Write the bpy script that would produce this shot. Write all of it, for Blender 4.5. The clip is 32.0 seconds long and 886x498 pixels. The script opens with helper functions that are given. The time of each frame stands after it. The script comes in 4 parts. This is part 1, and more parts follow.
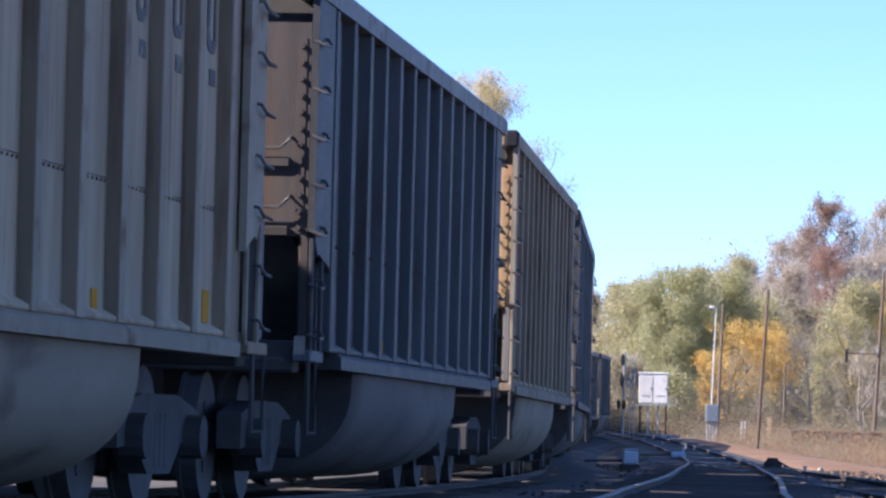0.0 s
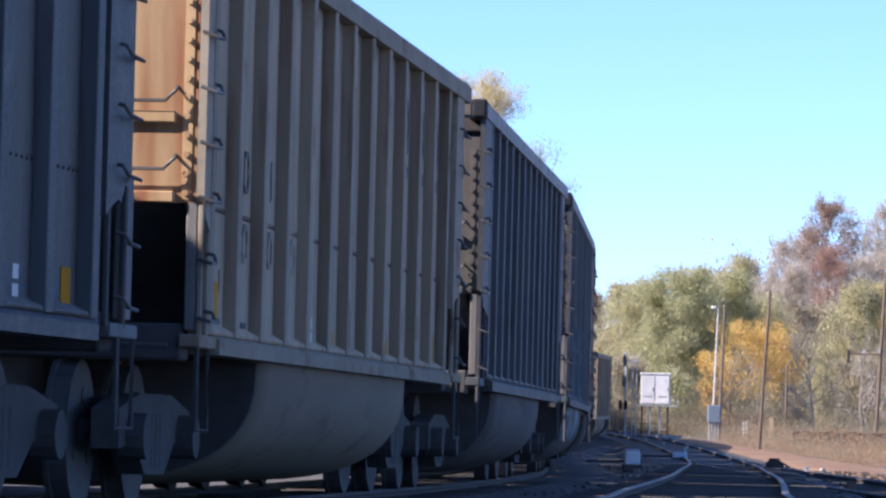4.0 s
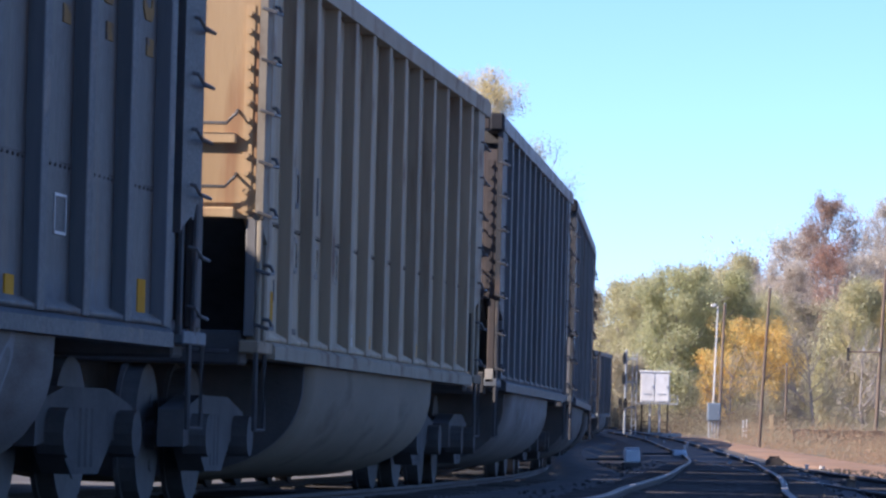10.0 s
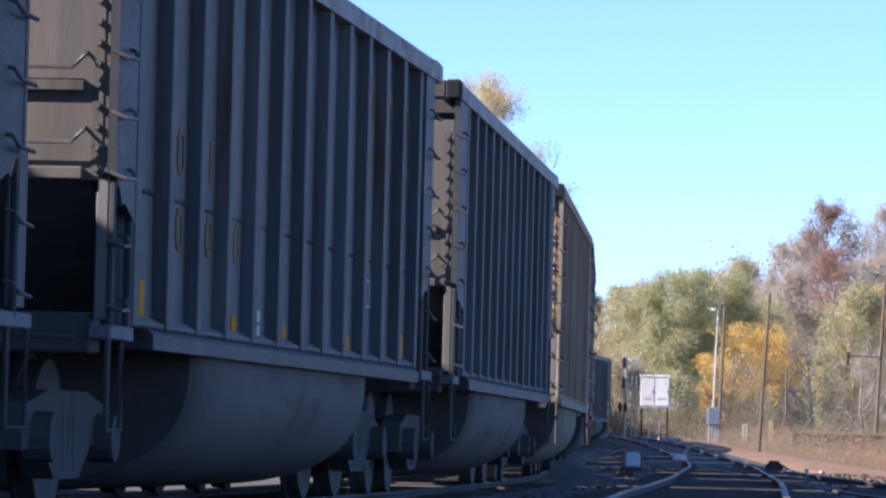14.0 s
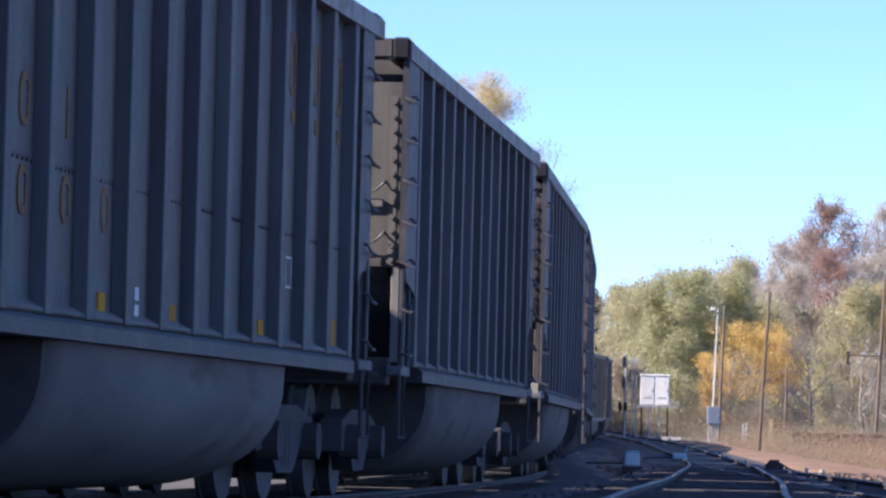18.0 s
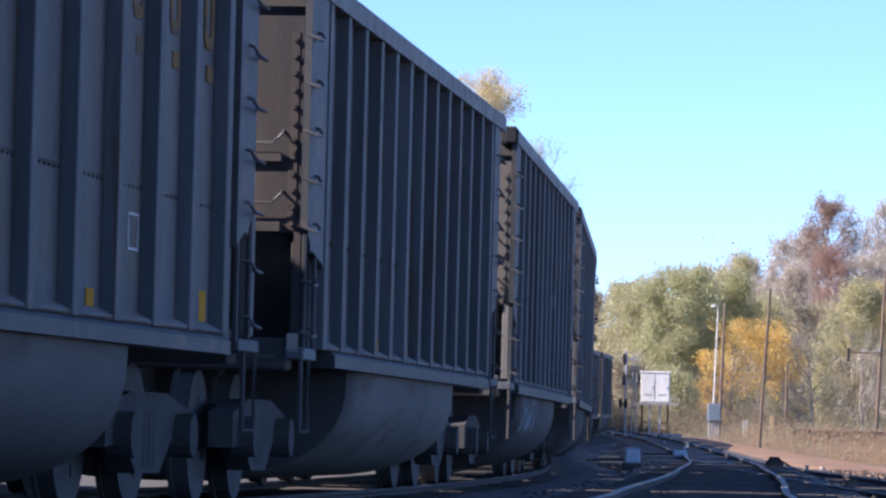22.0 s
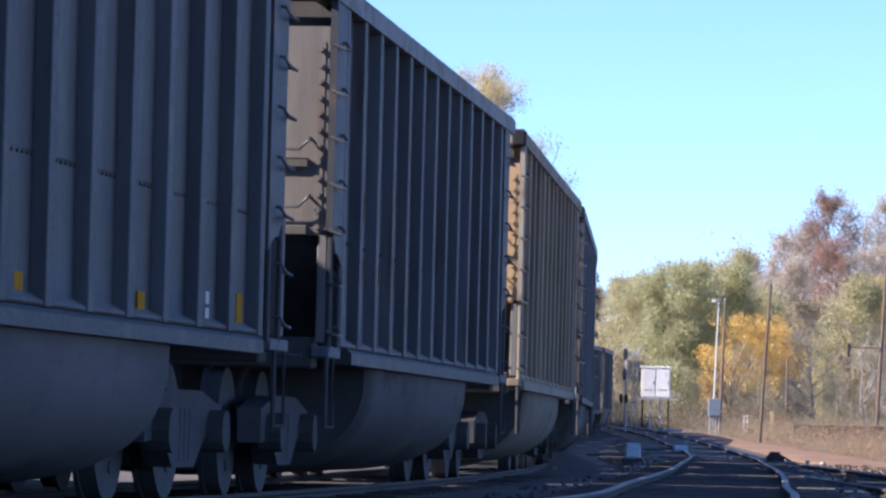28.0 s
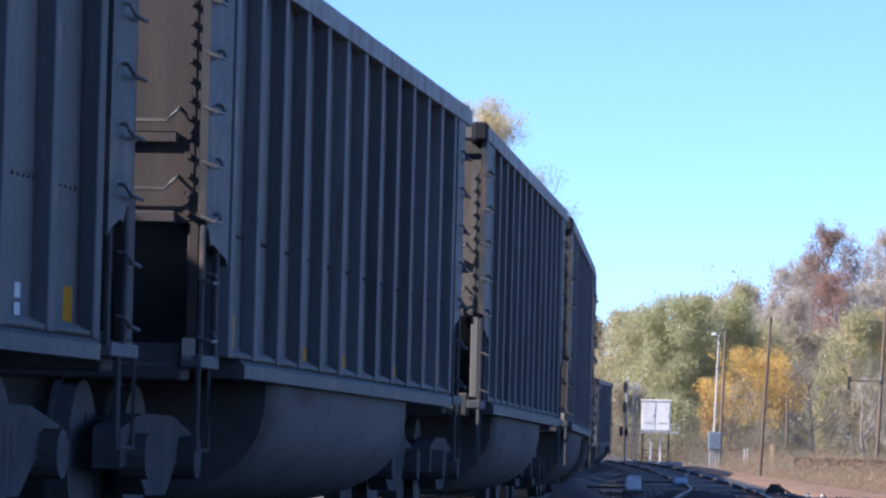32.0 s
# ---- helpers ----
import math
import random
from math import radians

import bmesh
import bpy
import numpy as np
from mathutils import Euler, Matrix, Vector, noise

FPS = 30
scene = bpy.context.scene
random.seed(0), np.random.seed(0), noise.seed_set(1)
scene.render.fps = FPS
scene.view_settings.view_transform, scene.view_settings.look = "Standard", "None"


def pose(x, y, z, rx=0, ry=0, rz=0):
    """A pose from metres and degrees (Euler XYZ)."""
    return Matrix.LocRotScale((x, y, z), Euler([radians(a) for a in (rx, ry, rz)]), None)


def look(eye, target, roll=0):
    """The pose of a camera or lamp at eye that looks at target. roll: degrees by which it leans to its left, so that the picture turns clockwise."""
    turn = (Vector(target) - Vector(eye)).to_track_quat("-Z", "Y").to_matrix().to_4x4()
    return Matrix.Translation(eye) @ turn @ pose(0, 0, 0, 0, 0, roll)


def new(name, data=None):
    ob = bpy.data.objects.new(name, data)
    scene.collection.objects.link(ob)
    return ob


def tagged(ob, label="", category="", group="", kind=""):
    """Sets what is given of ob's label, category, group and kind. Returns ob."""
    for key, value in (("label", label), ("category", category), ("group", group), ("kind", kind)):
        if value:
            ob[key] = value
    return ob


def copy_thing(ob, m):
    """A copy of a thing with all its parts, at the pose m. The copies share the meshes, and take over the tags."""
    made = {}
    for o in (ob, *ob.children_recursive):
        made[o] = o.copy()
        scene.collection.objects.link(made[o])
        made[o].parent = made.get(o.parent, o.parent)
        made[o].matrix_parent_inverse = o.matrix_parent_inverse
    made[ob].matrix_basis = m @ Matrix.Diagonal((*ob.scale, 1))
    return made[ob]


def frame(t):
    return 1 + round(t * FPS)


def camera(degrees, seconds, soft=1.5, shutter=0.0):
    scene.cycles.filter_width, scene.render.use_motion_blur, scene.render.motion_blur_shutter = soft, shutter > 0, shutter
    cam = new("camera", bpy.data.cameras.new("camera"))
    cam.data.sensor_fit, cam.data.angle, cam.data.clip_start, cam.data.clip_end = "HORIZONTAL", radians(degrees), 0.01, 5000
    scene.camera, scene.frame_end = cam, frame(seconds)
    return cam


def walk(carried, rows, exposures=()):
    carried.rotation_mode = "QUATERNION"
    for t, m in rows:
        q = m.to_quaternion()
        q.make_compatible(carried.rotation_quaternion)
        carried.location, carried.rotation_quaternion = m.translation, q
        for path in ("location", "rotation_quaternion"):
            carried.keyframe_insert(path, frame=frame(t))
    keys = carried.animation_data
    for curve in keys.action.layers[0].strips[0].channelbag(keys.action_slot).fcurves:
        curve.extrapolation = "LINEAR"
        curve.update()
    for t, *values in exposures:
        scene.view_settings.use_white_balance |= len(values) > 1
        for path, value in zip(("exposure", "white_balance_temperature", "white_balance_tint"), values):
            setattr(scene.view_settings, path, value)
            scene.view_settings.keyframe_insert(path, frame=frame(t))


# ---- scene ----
# ---- the camera: on a stand beside the line, a long lens ----
cam = camera(10.858, 32.0, soft=2.5)
EYE = (0.0, 0.0, 0.489)


def smooth_step(v):
    v = min(max(v, 0.0), 1.0)
    return v * v * (3 - 2 * v)


def aim(turn, tilt, t):
    """A look along the line: degrees to the right, degrees up; the eye sinks a little at the very end."""
    drop = 0.045 * smooth_step((t - 30.4) / 1.6)
    eye = (EYE[0], EYE[1], EYE[2] - drop)
    a, b = radians(turn), radians(tilt)
    far = (eye[0] + 100 * math.sin(a) * math.cos(b), eye[1] + 100 * math.cos(a) * math.cos(b), eye[2] + 100 * math.sin(b))
    return look(eye, far, 1.459)


walk(cam, [(t, aim(turn, tilt, t)) for t, turn, tilt in (
    (0, 0.019, 2.323), (0.5, -0.000, 2.323), (1, -0.000, 2.313), (1.5, -0.000, 2.313), (2, -0.000, 2.319), (2.5, -0.000, 2.318), (3, -0.001, 2.316), (3.5, -0.004, 2.323), (5.5, -0.001, 2.333), (6, 0.001, 2.322), (6.5, 0.005, 2.323), (7, -0.000, 2.317), (7.5, -0.000, 2.316), (8, -0.000, 2.323), (8.5, -0.003, 2.323), (9, -0.000, 2.302), (9.5, -0.000, 2.293), (10, -0.001, 2.303), (10.5, -0.011, 2.323), (11, -0.000, 2.313), (11.5, -0.000, 2.323), (12, -0.000, 2.322), (12.5, -0.001, 2.318), (13, -0.000, 2.337), (13.5, -0.001, 2.357), (14, -0.001, 2.357), (14.5, -0.000, 2.347), (16.5, -0.000, 2.310), (17, -0.000, 2.313), (17.5, -0.003, 2.326), (18, -0.000, 2.347), (18.5, -0.001, 2.345), (19, -0.000, 2.334), (19.5, -0.000, 2.323), (20, -0.000, 2.314), (20.5, -0.000, 2.313), (21, -0.000, 2.302), (21.5, -0.000, 2.305), (22, -0.004, 2.310), (22.5, -0.000, 2.306), (23, -0.000, 2.302), (23.5, -0.000, 2.298), (24, -0.000, 2.310), (24.5, -0.004, 2.330), (25, 0.009, 2.345), (25.5, -0.000, 2.334), (27.5, -0.005, 2.270), (28, -0.009, 2.249), (28.5, -0.001, 2.264), (29, -0.000, 2.355), (29.5, -0.000, 2.371), (30, -0.000, 2.366), (30.5, -0.003, 2.419), (31, -0.000, 2.525), (31.5, -0.012, 2.604), (32, -0.020, 2.666))], exposures=[(0, 1.14, 5350, 20), (30.3, 1.14, 5350, 20), (32, 1.04, 5150, 18)])

# ---- light ----
SUN_ELEVATION, SUN_TURN = radians(33), radians(252)
TO_SUN = Vector((math.sin(SUN_TURN) * math.cos(SUN_ELEVATION), math.cos(SUN_TURN) * math.cos(SUN_ELEVATION), math.sin(SUN_ELEVATION)))
world = bpy.data.worlds.new("sky")
scene.world = world
world.use_nodes = True
sky = world.node_tree.nodes.new("ShaderNodeTexSky")
sky.sky_type, sky.sun_disc = "NISHITA", False
sky.sun_elevation, sky.sun_rotation = SUN_ELEVATION, SUN_TURN
sky.air_density, sky.dust_density, sky.ozone_density = 0.55, 0.0, 3.0
world.node_tree.links.new(sky.outputs[0], world.node_tree.nodes["Background"].inputs[0])
world.node_tree.nodes["Background"].inputs[1].default_value = 0.1
sun = new("sun", bpy.data.lights.new("sun", "SUN"))
sun.data.energy, sun.data.angle, sun.data.color = 5.0, radians(0.53), (1.0, 0.82, 0.6)
sun.matrix_world = look(TO_SUN * 60, (0, 0, 0))


# ---- materials ----
def material(name, colours, scale=4.0, rough=0.75, metal=0.0, bump=0.15, fine=40.0, spread=0.12, spots=None, stretch=(1, 1, 1), gloss=0.5):
    """A weathered surface: colours mixed by coarse and fine noise, each object a little different, with relief. spots: (colour, scale, from, to)."""
    m = bpy.data.materials.new(name)
    m.use_nodes = True
    nodes, links = m.node_tree.nodes, m.node_tree.links
    shader = nodes["Principled BSDF"]
    shader.inputs["Metallic"].default_value = metal
    shader.inputs["Specular IOR Level"].default_value = gloss
    place = nodes.new("ShaderNodeTexCoord")
    info = nodes.new("ShaderNodeObjectInfo")
    shift = nodes.new("ShaderNodeVectorMath")
    shift.operation = "MULTIPLY_ADD"
    shift.inputs[1].default_value = stretch
    links.new(place.outputs["Object"], shift.inputs[0])
    spin = nodes.new("ShaderNodeMath")
    spin.operation = "MULTIPLY"
    spin.inputs[1].default_value = 57.0
    links.new(info.outputs["Random"], spin.inputs[0])
    links.new(spin.outputs[0], shift.inputs[2])
    big = nodes.new("ShaderNodeTexNoise")
    big.inputs["Scale"].default_value, big.inputs["Detail"].default_value, big.inputs["Roughness"].default_value = scale, 6, 0.62
    links.new(shift.outputs[0], big.inputs["Vector"])
    small = nodes.new("ShaderNodeTexNoise")
    small.inputs["Scale"].default_value, small.inputs["Detail"].default_value = fine, 3
    links.new(shift.outputs[0], small.inputs["Vector"])
    ramp = nodes.new("ShaderNodeValToRGB")
    ramp.color_ramp.elements[0].position, ramp.color_ramp.elements[1].position = 0.3, 0.7
    ramp.color_ramp.elements[0].color = (*colours[0], 1)
    ramp.color_ramp.elements[1].color = (*colours[-1], 1)
    for i, c in enumerate(colours[1:-1]):
        ramp.color_ramp.elements.new(0.3 + 0.4 * (i + 1) / (len(colours) - 1)).color = (*c, 1)
    links.new(big.outputs["Fac"], ramp.inputs[0])
    out = ramp.outputs[0]
    if spots:
        colour, size, low, high = spots
        dot = nodes.new("ShaderNodeTexNoise")
        dot.inputs["Scale"].default_value, dot.inputs["Detail"].default_value = size, 5
        links.new(shift.outputs[0], dot.inputs["Vector"])
        cut = nodes.new("ShaderNodeMapRange")
        cut.inputs["From Min"].default_value, cut.inputs["From Max"].default_value = low, high
        links.new(dot.outputs["Fac"], cut.inputs[0])
        mix = nodes.new("ShaderNodeMix")
        mix.data_type = "RGBA"
        mix.inputs["B"].default_value = (*colour, 1)
        for s in mix.inputs:
            if s.name == "B" and s.type == "RGBA":
                s.default_value = (*colour, 1)
            if s.name == "A" and s.type == "RGBA":
                links.new(out, s)
        links.new(cut.outputs[0], mix.inputs[0])
        out = [s for s in mix.outputs if s.type == "RGBA"][0]
    tone = nodes.new("ShaderNodeHueSaturation")
    links.new(out, tone.inputs["Color"])
    vary = nodes.new("ShaderNodeMath")
    vary.operation = "MULTIPLY_ADD"
    vary.inputs[1].default_value, vary.inputs[2].default_value = 2 * spread, 1 - spread
    links.new(info.outputs["Random"], vary.inputs[0])
    links.new(vary.outputs[0], tone.inputs["Value"])
    grit = nodes.new("ShaderNodeMath")
    grit.operation = "MULTIPLY_ADD"
    grit.inputs[1].default_value, grit.inputs[2].default_value = 0.5, rough - 0.25
    links.new(small.outputs["Fac"], grit.inputs[0])
    links.new(grit.outputs[0], shader.inputs["Roughness"])
    links.new(tone.outputs[0], shader.inputs["Base Color"])
    if bump:
        relief = nodes.new("ShaderNodeBump")
        relief.inputs["Strength"].default_value, relief.inputs["Distance"].default_value = bump, 0.02
        links.new(small.outputs["Fac"], relief.inputs["Height"])
        links.new(relief.outputs[0], shader.inputs["Normal"])
    return m


DOWN = (3.0, 3.0, 0.35)     # streaks that run down a wall
black_panel = material("black_panel", [(0.054, 0.053, 0.053), (0.071, 0.068, 0.066), (0.098, 0.092, 0.085)], 1.4, 0.6, gloss=0.28, stretch=DOWN, spread=0.25, spots=((0.10, 0.078, 0.06), 1.6, 0.56, 0.74))
worn_panel = material("worn_panel", [(0.06, 0.058, 0.056), (0.08, 0.076, 0.072), (0.11, 0.102, 0.092)], 1.4, 0.6, gloss=0.28, stretch=DOWN, spread=0.2, spots=((0.12, 0.085, 0.06), 1.6, 0.54, 0.74))
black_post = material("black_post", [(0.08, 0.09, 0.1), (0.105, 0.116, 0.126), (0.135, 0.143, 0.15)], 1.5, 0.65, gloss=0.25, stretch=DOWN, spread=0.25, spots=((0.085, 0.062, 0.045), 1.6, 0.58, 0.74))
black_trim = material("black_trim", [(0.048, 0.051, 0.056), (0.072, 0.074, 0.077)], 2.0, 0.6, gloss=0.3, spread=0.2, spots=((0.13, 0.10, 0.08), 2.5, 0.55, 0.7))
black_rim = material("black_rim", [(0.15, 0.148, 0.15), (0.23, 0.222, 0.215)], 2.0, 0.6, gloss=0.3, spread=0.25, spots=((0.12, 0.1, 0.085), 3.5, 0.5, 0.6))
tan_panel = material("tan_panel", [(0.31, 0.254, 0.18), (0.39, 0.325, 0.232), (0.45, 0.38, 0.273)], 1.6, 0.8, gloss=0.15, stretch=DOWN, spread=0.12, spots=((0.2, 0.135, 0.09), 1.8, 0.58, 0.78))
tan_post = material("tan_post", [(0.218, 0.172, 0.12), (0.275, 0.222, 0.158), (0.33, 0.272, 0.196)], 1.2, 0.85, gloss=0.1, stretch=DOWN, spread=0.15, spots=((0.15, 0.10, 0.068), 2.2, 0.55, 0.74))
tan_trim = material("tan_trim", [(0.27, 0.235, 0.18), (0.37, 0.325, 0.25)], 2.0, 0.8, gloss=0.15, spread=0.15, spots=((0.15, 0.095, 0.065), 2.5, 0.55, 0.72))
end_black = material("end_black", [(0.08, 0.073, 0.063), (0.115, 0.104, 0.089), (0.155, 0.14, 0.119)], 1.5, 0.75, stretch=DOWN, spread=0.3, spots=((0.09, 0.062, 0.045), 1.8, 0.55, 0.7))
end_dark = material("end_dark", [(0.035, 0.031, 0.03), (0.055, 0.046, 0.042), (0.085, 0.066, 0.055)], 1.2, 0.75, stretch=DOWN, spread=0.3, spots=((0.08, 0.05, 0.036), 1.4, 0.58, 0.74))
end_tan = material("end_tan", [(0.40, 0.27, 0.14), (0.50, 0.36, 0.2)], 1.2, 0.8, gloss=0.15, stretch=DOWN, spots=((0.28, 0.13, 0.065), 1.1, 0.56, 0.72))
grime = material("grime", [(0.07, 0.069, 0.07), (0.105, 0.101, 0.1)], 3.0, 0.9, gloss=0.2)
seam_paint = material("seam_paint", [(0.06, 0.056, 0.054), (0.09, 0.082, 0.076)], 5.0, 0.8, gloss=0.2, bump=0)
seam_tan = material("seam_tan", [(0.10, 0.085, 0.07), (0.15, 0.125, 0.1)], 5.0, 0.8, gloss=0.2, bump=0)
# colour lightened to lift the deep shade in the openings at the ends
slope_lift = material("slope_lift", [(0.16, 0.155, 0.15), (0.23, 0.222, 0.21)], 2.0, 0.9, gloss=0.2, stretch=DOWN)
cap_black = material("cap_black", [(0.02, 0.02, 0.022), (0.035, 0.034, 0.036)], 4.0, 0.7, gloss=0.2)
pale_plate = material("pale_plate", [(0.3, 0.28, 0.24), (0.42, 0.39, 0.33)], 4.0, 0.7, bump=0)
tub_black = material("tub_black", [(0.10, 0.096, 0.094), (0.135, 0.126, 0.12), (0.165, 0.154, 0.144)], 0.7, 0.8, gloss=0.15, spread=0.25, stretch=(0.6, 1, 2), spots=((0.08, 0.066, 0.056), 1.3, 0.55, 0.72))
tub_tan = material("tub_tan", [(0.215, 0.186, 0.145), (0.29, 0.252, 0.198)], 0.7, 0.85, gloss=0.1, spread=0.15, stretch=(0.6, 1, 2), spots=((0.12, 0.095, 0.075), 1.3, 0.55, 0.75))
iron = material("iron", [(0.07, 0.069, 0.07), (0.12, 0.115, 0.11)], 6.0, 0.6, spread=0.3)
wheel_steel = material("wheel_steel", [(0.08, 0.078, 0.079), (0.115, 0.111, 0.108)], 5.0, 0.8, gloss=0.2)
yellow_tape = material("yellow_tape", [(0.404, 0.178, 0.002), (0.465, 0.226, 0.002)], 9.0, 0.7, bump=0, gloss=0.05)
white_tape = material("white_tape", [(0.4, 0.4, 0.4), (0.55, 0.55, 0.53)], 9.0, 0.5, bump=0)
dark_paint = material("dark_paint", [(0.055, 0.054, 0.058), (0.1, 0.095, 0.09)], 7.0, 0.7, bump=0, spots=((0.25, 0.22, 0.17), 9.0, 0.56, 0.66))
worn_ink = material("worn_ink", [(0.16, 0.145, 0.12), (0.24, 0.21, 0.165)], 7.0, 0.75, bump=0, spots=((0.36, 0.31, 0.23), 8.0, 0.5, 0.6))
faded_orange = material("faded_orange", [(0.2, 0.125, 0.05), (0.27, 0.175, 0.075)], 5.0, 0.75, bump=0, gloss=0.05, spots=((0.14, 0.11, 0.085), 8.0, 0.5, 0.62))
faded_yellow = material("faded_yellow", [(0.42, 0.2, 0.012), (0.5, 0.27, 0.03)], 6.0, 0.75, bump=0, gloss=0.05)
faded_tan = material("faded_tan", [(0.45, 0.26, 0.09), (0.5, 0.32, 0.14)], 6.0, 0.75, bump=0, gloss=0.05)
coal = material("coal", [(0.008, 0.008, 0.009), (0.02, 0.02, 0.02)], 8.0, 0.6, bump=0.6)


def graffiti(name, base, zone, stroke, fill, width=0.035, scale=1.5, seed=0.0, filled=0.5):
    """A copy of a panel's material with sprayed scribbles inside a zone (x0, x1, z0, z1) of the car's side."""
    m = base.copy()
    m.name = name
    nodes, links = m.node_tree.nodes, m.node_tree.links
    tone = [n for n in nodes if n.type == "HUE_SAT"][0]
    shader = nodes["Principled BSDF"]
    place = nodes.new("ShaderNodeTexCoord")
    split = nodes.new("ShaderNodeSeparateXYZ")
    links.new(place.outputs["Object"], split.inputs[0])

    def math_node(op, a, b=None):
        n = nodes.new("ShaderNodeMath")
        n.operation = op
        for k, v in enumerate((a, b)):
            if v is None:
                continue
            if isinstance(v, (int, float)):
                n.inputs[k].default_value = v
            else:
                links.new(v, n.inputs[k])
        return n.outputs[0]

    def ramp(value, a, b):
        n = nodes.new("ShaderNodeMapRange")
        n.inputs["From Min"].default_value, n.inputs["From Max"].default_value = a, b
        links.new(value, n.inputs[0])
        return n.outputs[0]

    x0, x1, z0, z1 = zone
    wob = nodes.new("ShaderNodeTexNoise")
    wob.noise_dimensions = "4D"
    wob.inputs["W"].default_value, wob.inputs["Scale"].default_value, wob.inputs["Detail"].default_value = seed + 4.7, 0.9, 1.0
    links.new(place.outputs["Object"], wob.inputs["Vector"])
    tall = math_node("MULTIPLY_ADD", wob.outputs["Fac"], 0.9)
    tall.node.inputs[2].default_value = z1 - 0.6
    inside = math_node("MULTIPLY", math_node("MULTIPLY", ramp(split.outputs["X"], x0, x0 + 0.3), ramp(split.outputs["X"], x1, x1 - 0.3)), math_node("MULTIPLY", ramp(split.outputs["Z"], z0, z0 + 0.06), ramp(math_node("SUBTRACT", split.outputs["Z"], tall), 0.04, -0.04)))
    line = nodes.new("ShaderNodeTexNoise")
    line.noise_dimensions = "4D"
    line.inputs["W"].default_value, line.inputs["Scale"].default_value, line.inputs["Detail"].default_value, line.inputs["Distortion"].default_value = seed, scale, 0.6, 0.7
    links.new(place.outputs["Object"], line.inputs["Vector"])
    dist = math_node("ABSOLUTE", math_node("SUBTRACT", line.outputs["Fac"], 0.5))
    strokes = math_node("MULTIPLY", inside, ramp(dist, width, width * 0.5))
    area = math_node("MULTIPLY", inside, math_node("MULTIPLY", ramp(line.outputs["Fac"], 0.5, 0.52), filled))
    out = tone.outputs[0]
    for colour, mask in ((fill, area), (stroke, strokes)):
        mix = nodes.new("ShaderNodeMix")
        mix.data_type = "RGBA"
        sock = [q for q in mix.inputs if q.type == "RGBA"]
        links.new(out, sock[0])
        sock[1].default_value = (*colour, 1)
        links.new(mask, mix.inputs[0])
        out = [q for q in mix.outputs if q.type == "RGBA"][0]
    links.new(out, shader.inputs["Base Color"])
    return m


# ---- the lines on the plan ----
STEP = 0.5
RUN = np.arange(-480.0, 700.0, STEP)


def smooth(v):
    v = np.clip(v, 0, 1)
    return v * v * (3 - 2 * v)


def heading(s):
    a = np.clip(s, -30, 158)
    bend = 0.127161 - 0.002488 * a + 0.000014 * a * a
    return bend * (1 - smooth((s - 158) / 45))


turn = heading(RUN)
MAIN_X, MAIN_Y = np.cumsum(np.sin(turn)) * STEP, np.cumsum(np.cos(turn)) * STEP
zero = int(np.argmin(np.abs(RUN)))
MAIN_X, MAIN_Y = MAIN_X - MAIN_X[zero] - 2.776, MAIN_Y - MAIN_Y[zero] + 30


def grade(y):
    """Height of the rails: level, then a gentle climb."""
    v = np.maximum(np.asarray(y, float) - 118, 0)
    return 0.0088 * v * v / (v + 30)


def main_at(s):
    y = np.interp(s, RUN, MAIN_Y)
    return Vector((np.interp(s, RUN, MAIN_X), y, float(grade(y))))


def along(points, step=0.6):
    """A smooth line through plan points (x, y), sampled evenly."""
    pts = np.array(points, float)
    d = np.concatenate([[0], np.cumsum(np.hypot(*np.diff(pts, axis=0).T))])
    m = np.gradient(pts, d, axis=0)
    out = []
    for t in np.arange(0, d[-1], step):
        i = min(int(np.searchsorted(d, t, side="right") - 1), len(d) - 2)
        h = d[i + 1] - d[i]
        u = (t - d[i]) / h
        out.append((2 * u**3 - 3 * u**2 + 1) * pts[i] + (u**3 - 2 * u**2 + u) * h * m[i] + (3 * u**2 - 2 * u**3) * pts[i + 1] + (u**3 - u**2) * h * m[i + 1])
    return np.array(out)


SECOND = along([(-29, -140), (-15.6, -70), (-9.4, -35), (-4.0, 0), (-0.05, 22), (1.7, 33), (2.6, 45), (3.93, 64), (5.2, 85), (6.3, 103), (7.33, 122), (8.08, 140), (8.65, 160), (9.6, 200), (9.8, 260), (9.8, 420)])
THIRD = along([(10, -140), (7.6, -40), (5.3, 20), (5.75, 58), (6.9, 98), (8.2, 140), (9.3, 185)])


# ---- mesh helpers ----
def mesh_of(bm, name, mat, smooth_faces=False):
    me = bpy.data.meshes.new(name)
    bm.normal_update()
    bm.to_mesh(me)
    bm.free()
    me.materials.append(mat)
    if smooth_faces:
        for f in me.polygons:
            f.use_smooth = True
    return me


def part(name, bm, mat, parent, label="", at=None, smooth_faces=False):
    """Links a bmesh (or a mesh) as one mesh object under a thing or a part."""
    me = mesh_of(bm, name, mat, smooth_faces) if isinstance(bm, bmesh.types.BMesh) else bm
    ob = new(name, me)
    ob.parent = parent
    if at is not None:
        ob.location = at
    return tagged(ob, label)


def box(bm, x0, x1, y0, y1, z0, z1, bevel=0.0):
    r = bmesh.ops.create_cube(bm, size=1)
    bmesh.ops.scale(bm, vec=(x1 - x0, y1 - y0, z1 - z0), verts=r["verts"])
    bmesh.ops.translate(bm, vec=((x0 + x1) / 2, (y0 + y1) / 2, (z0 + z1) / 2), verts=r["verts"])
    if bevel:
        edges = list({e for v in r["verts"] for e in v.link_edges})
        bmesh.ops.bevel(bm, geom=edges, offset=bevel, segments=1, affect="EDGES")
    return bm


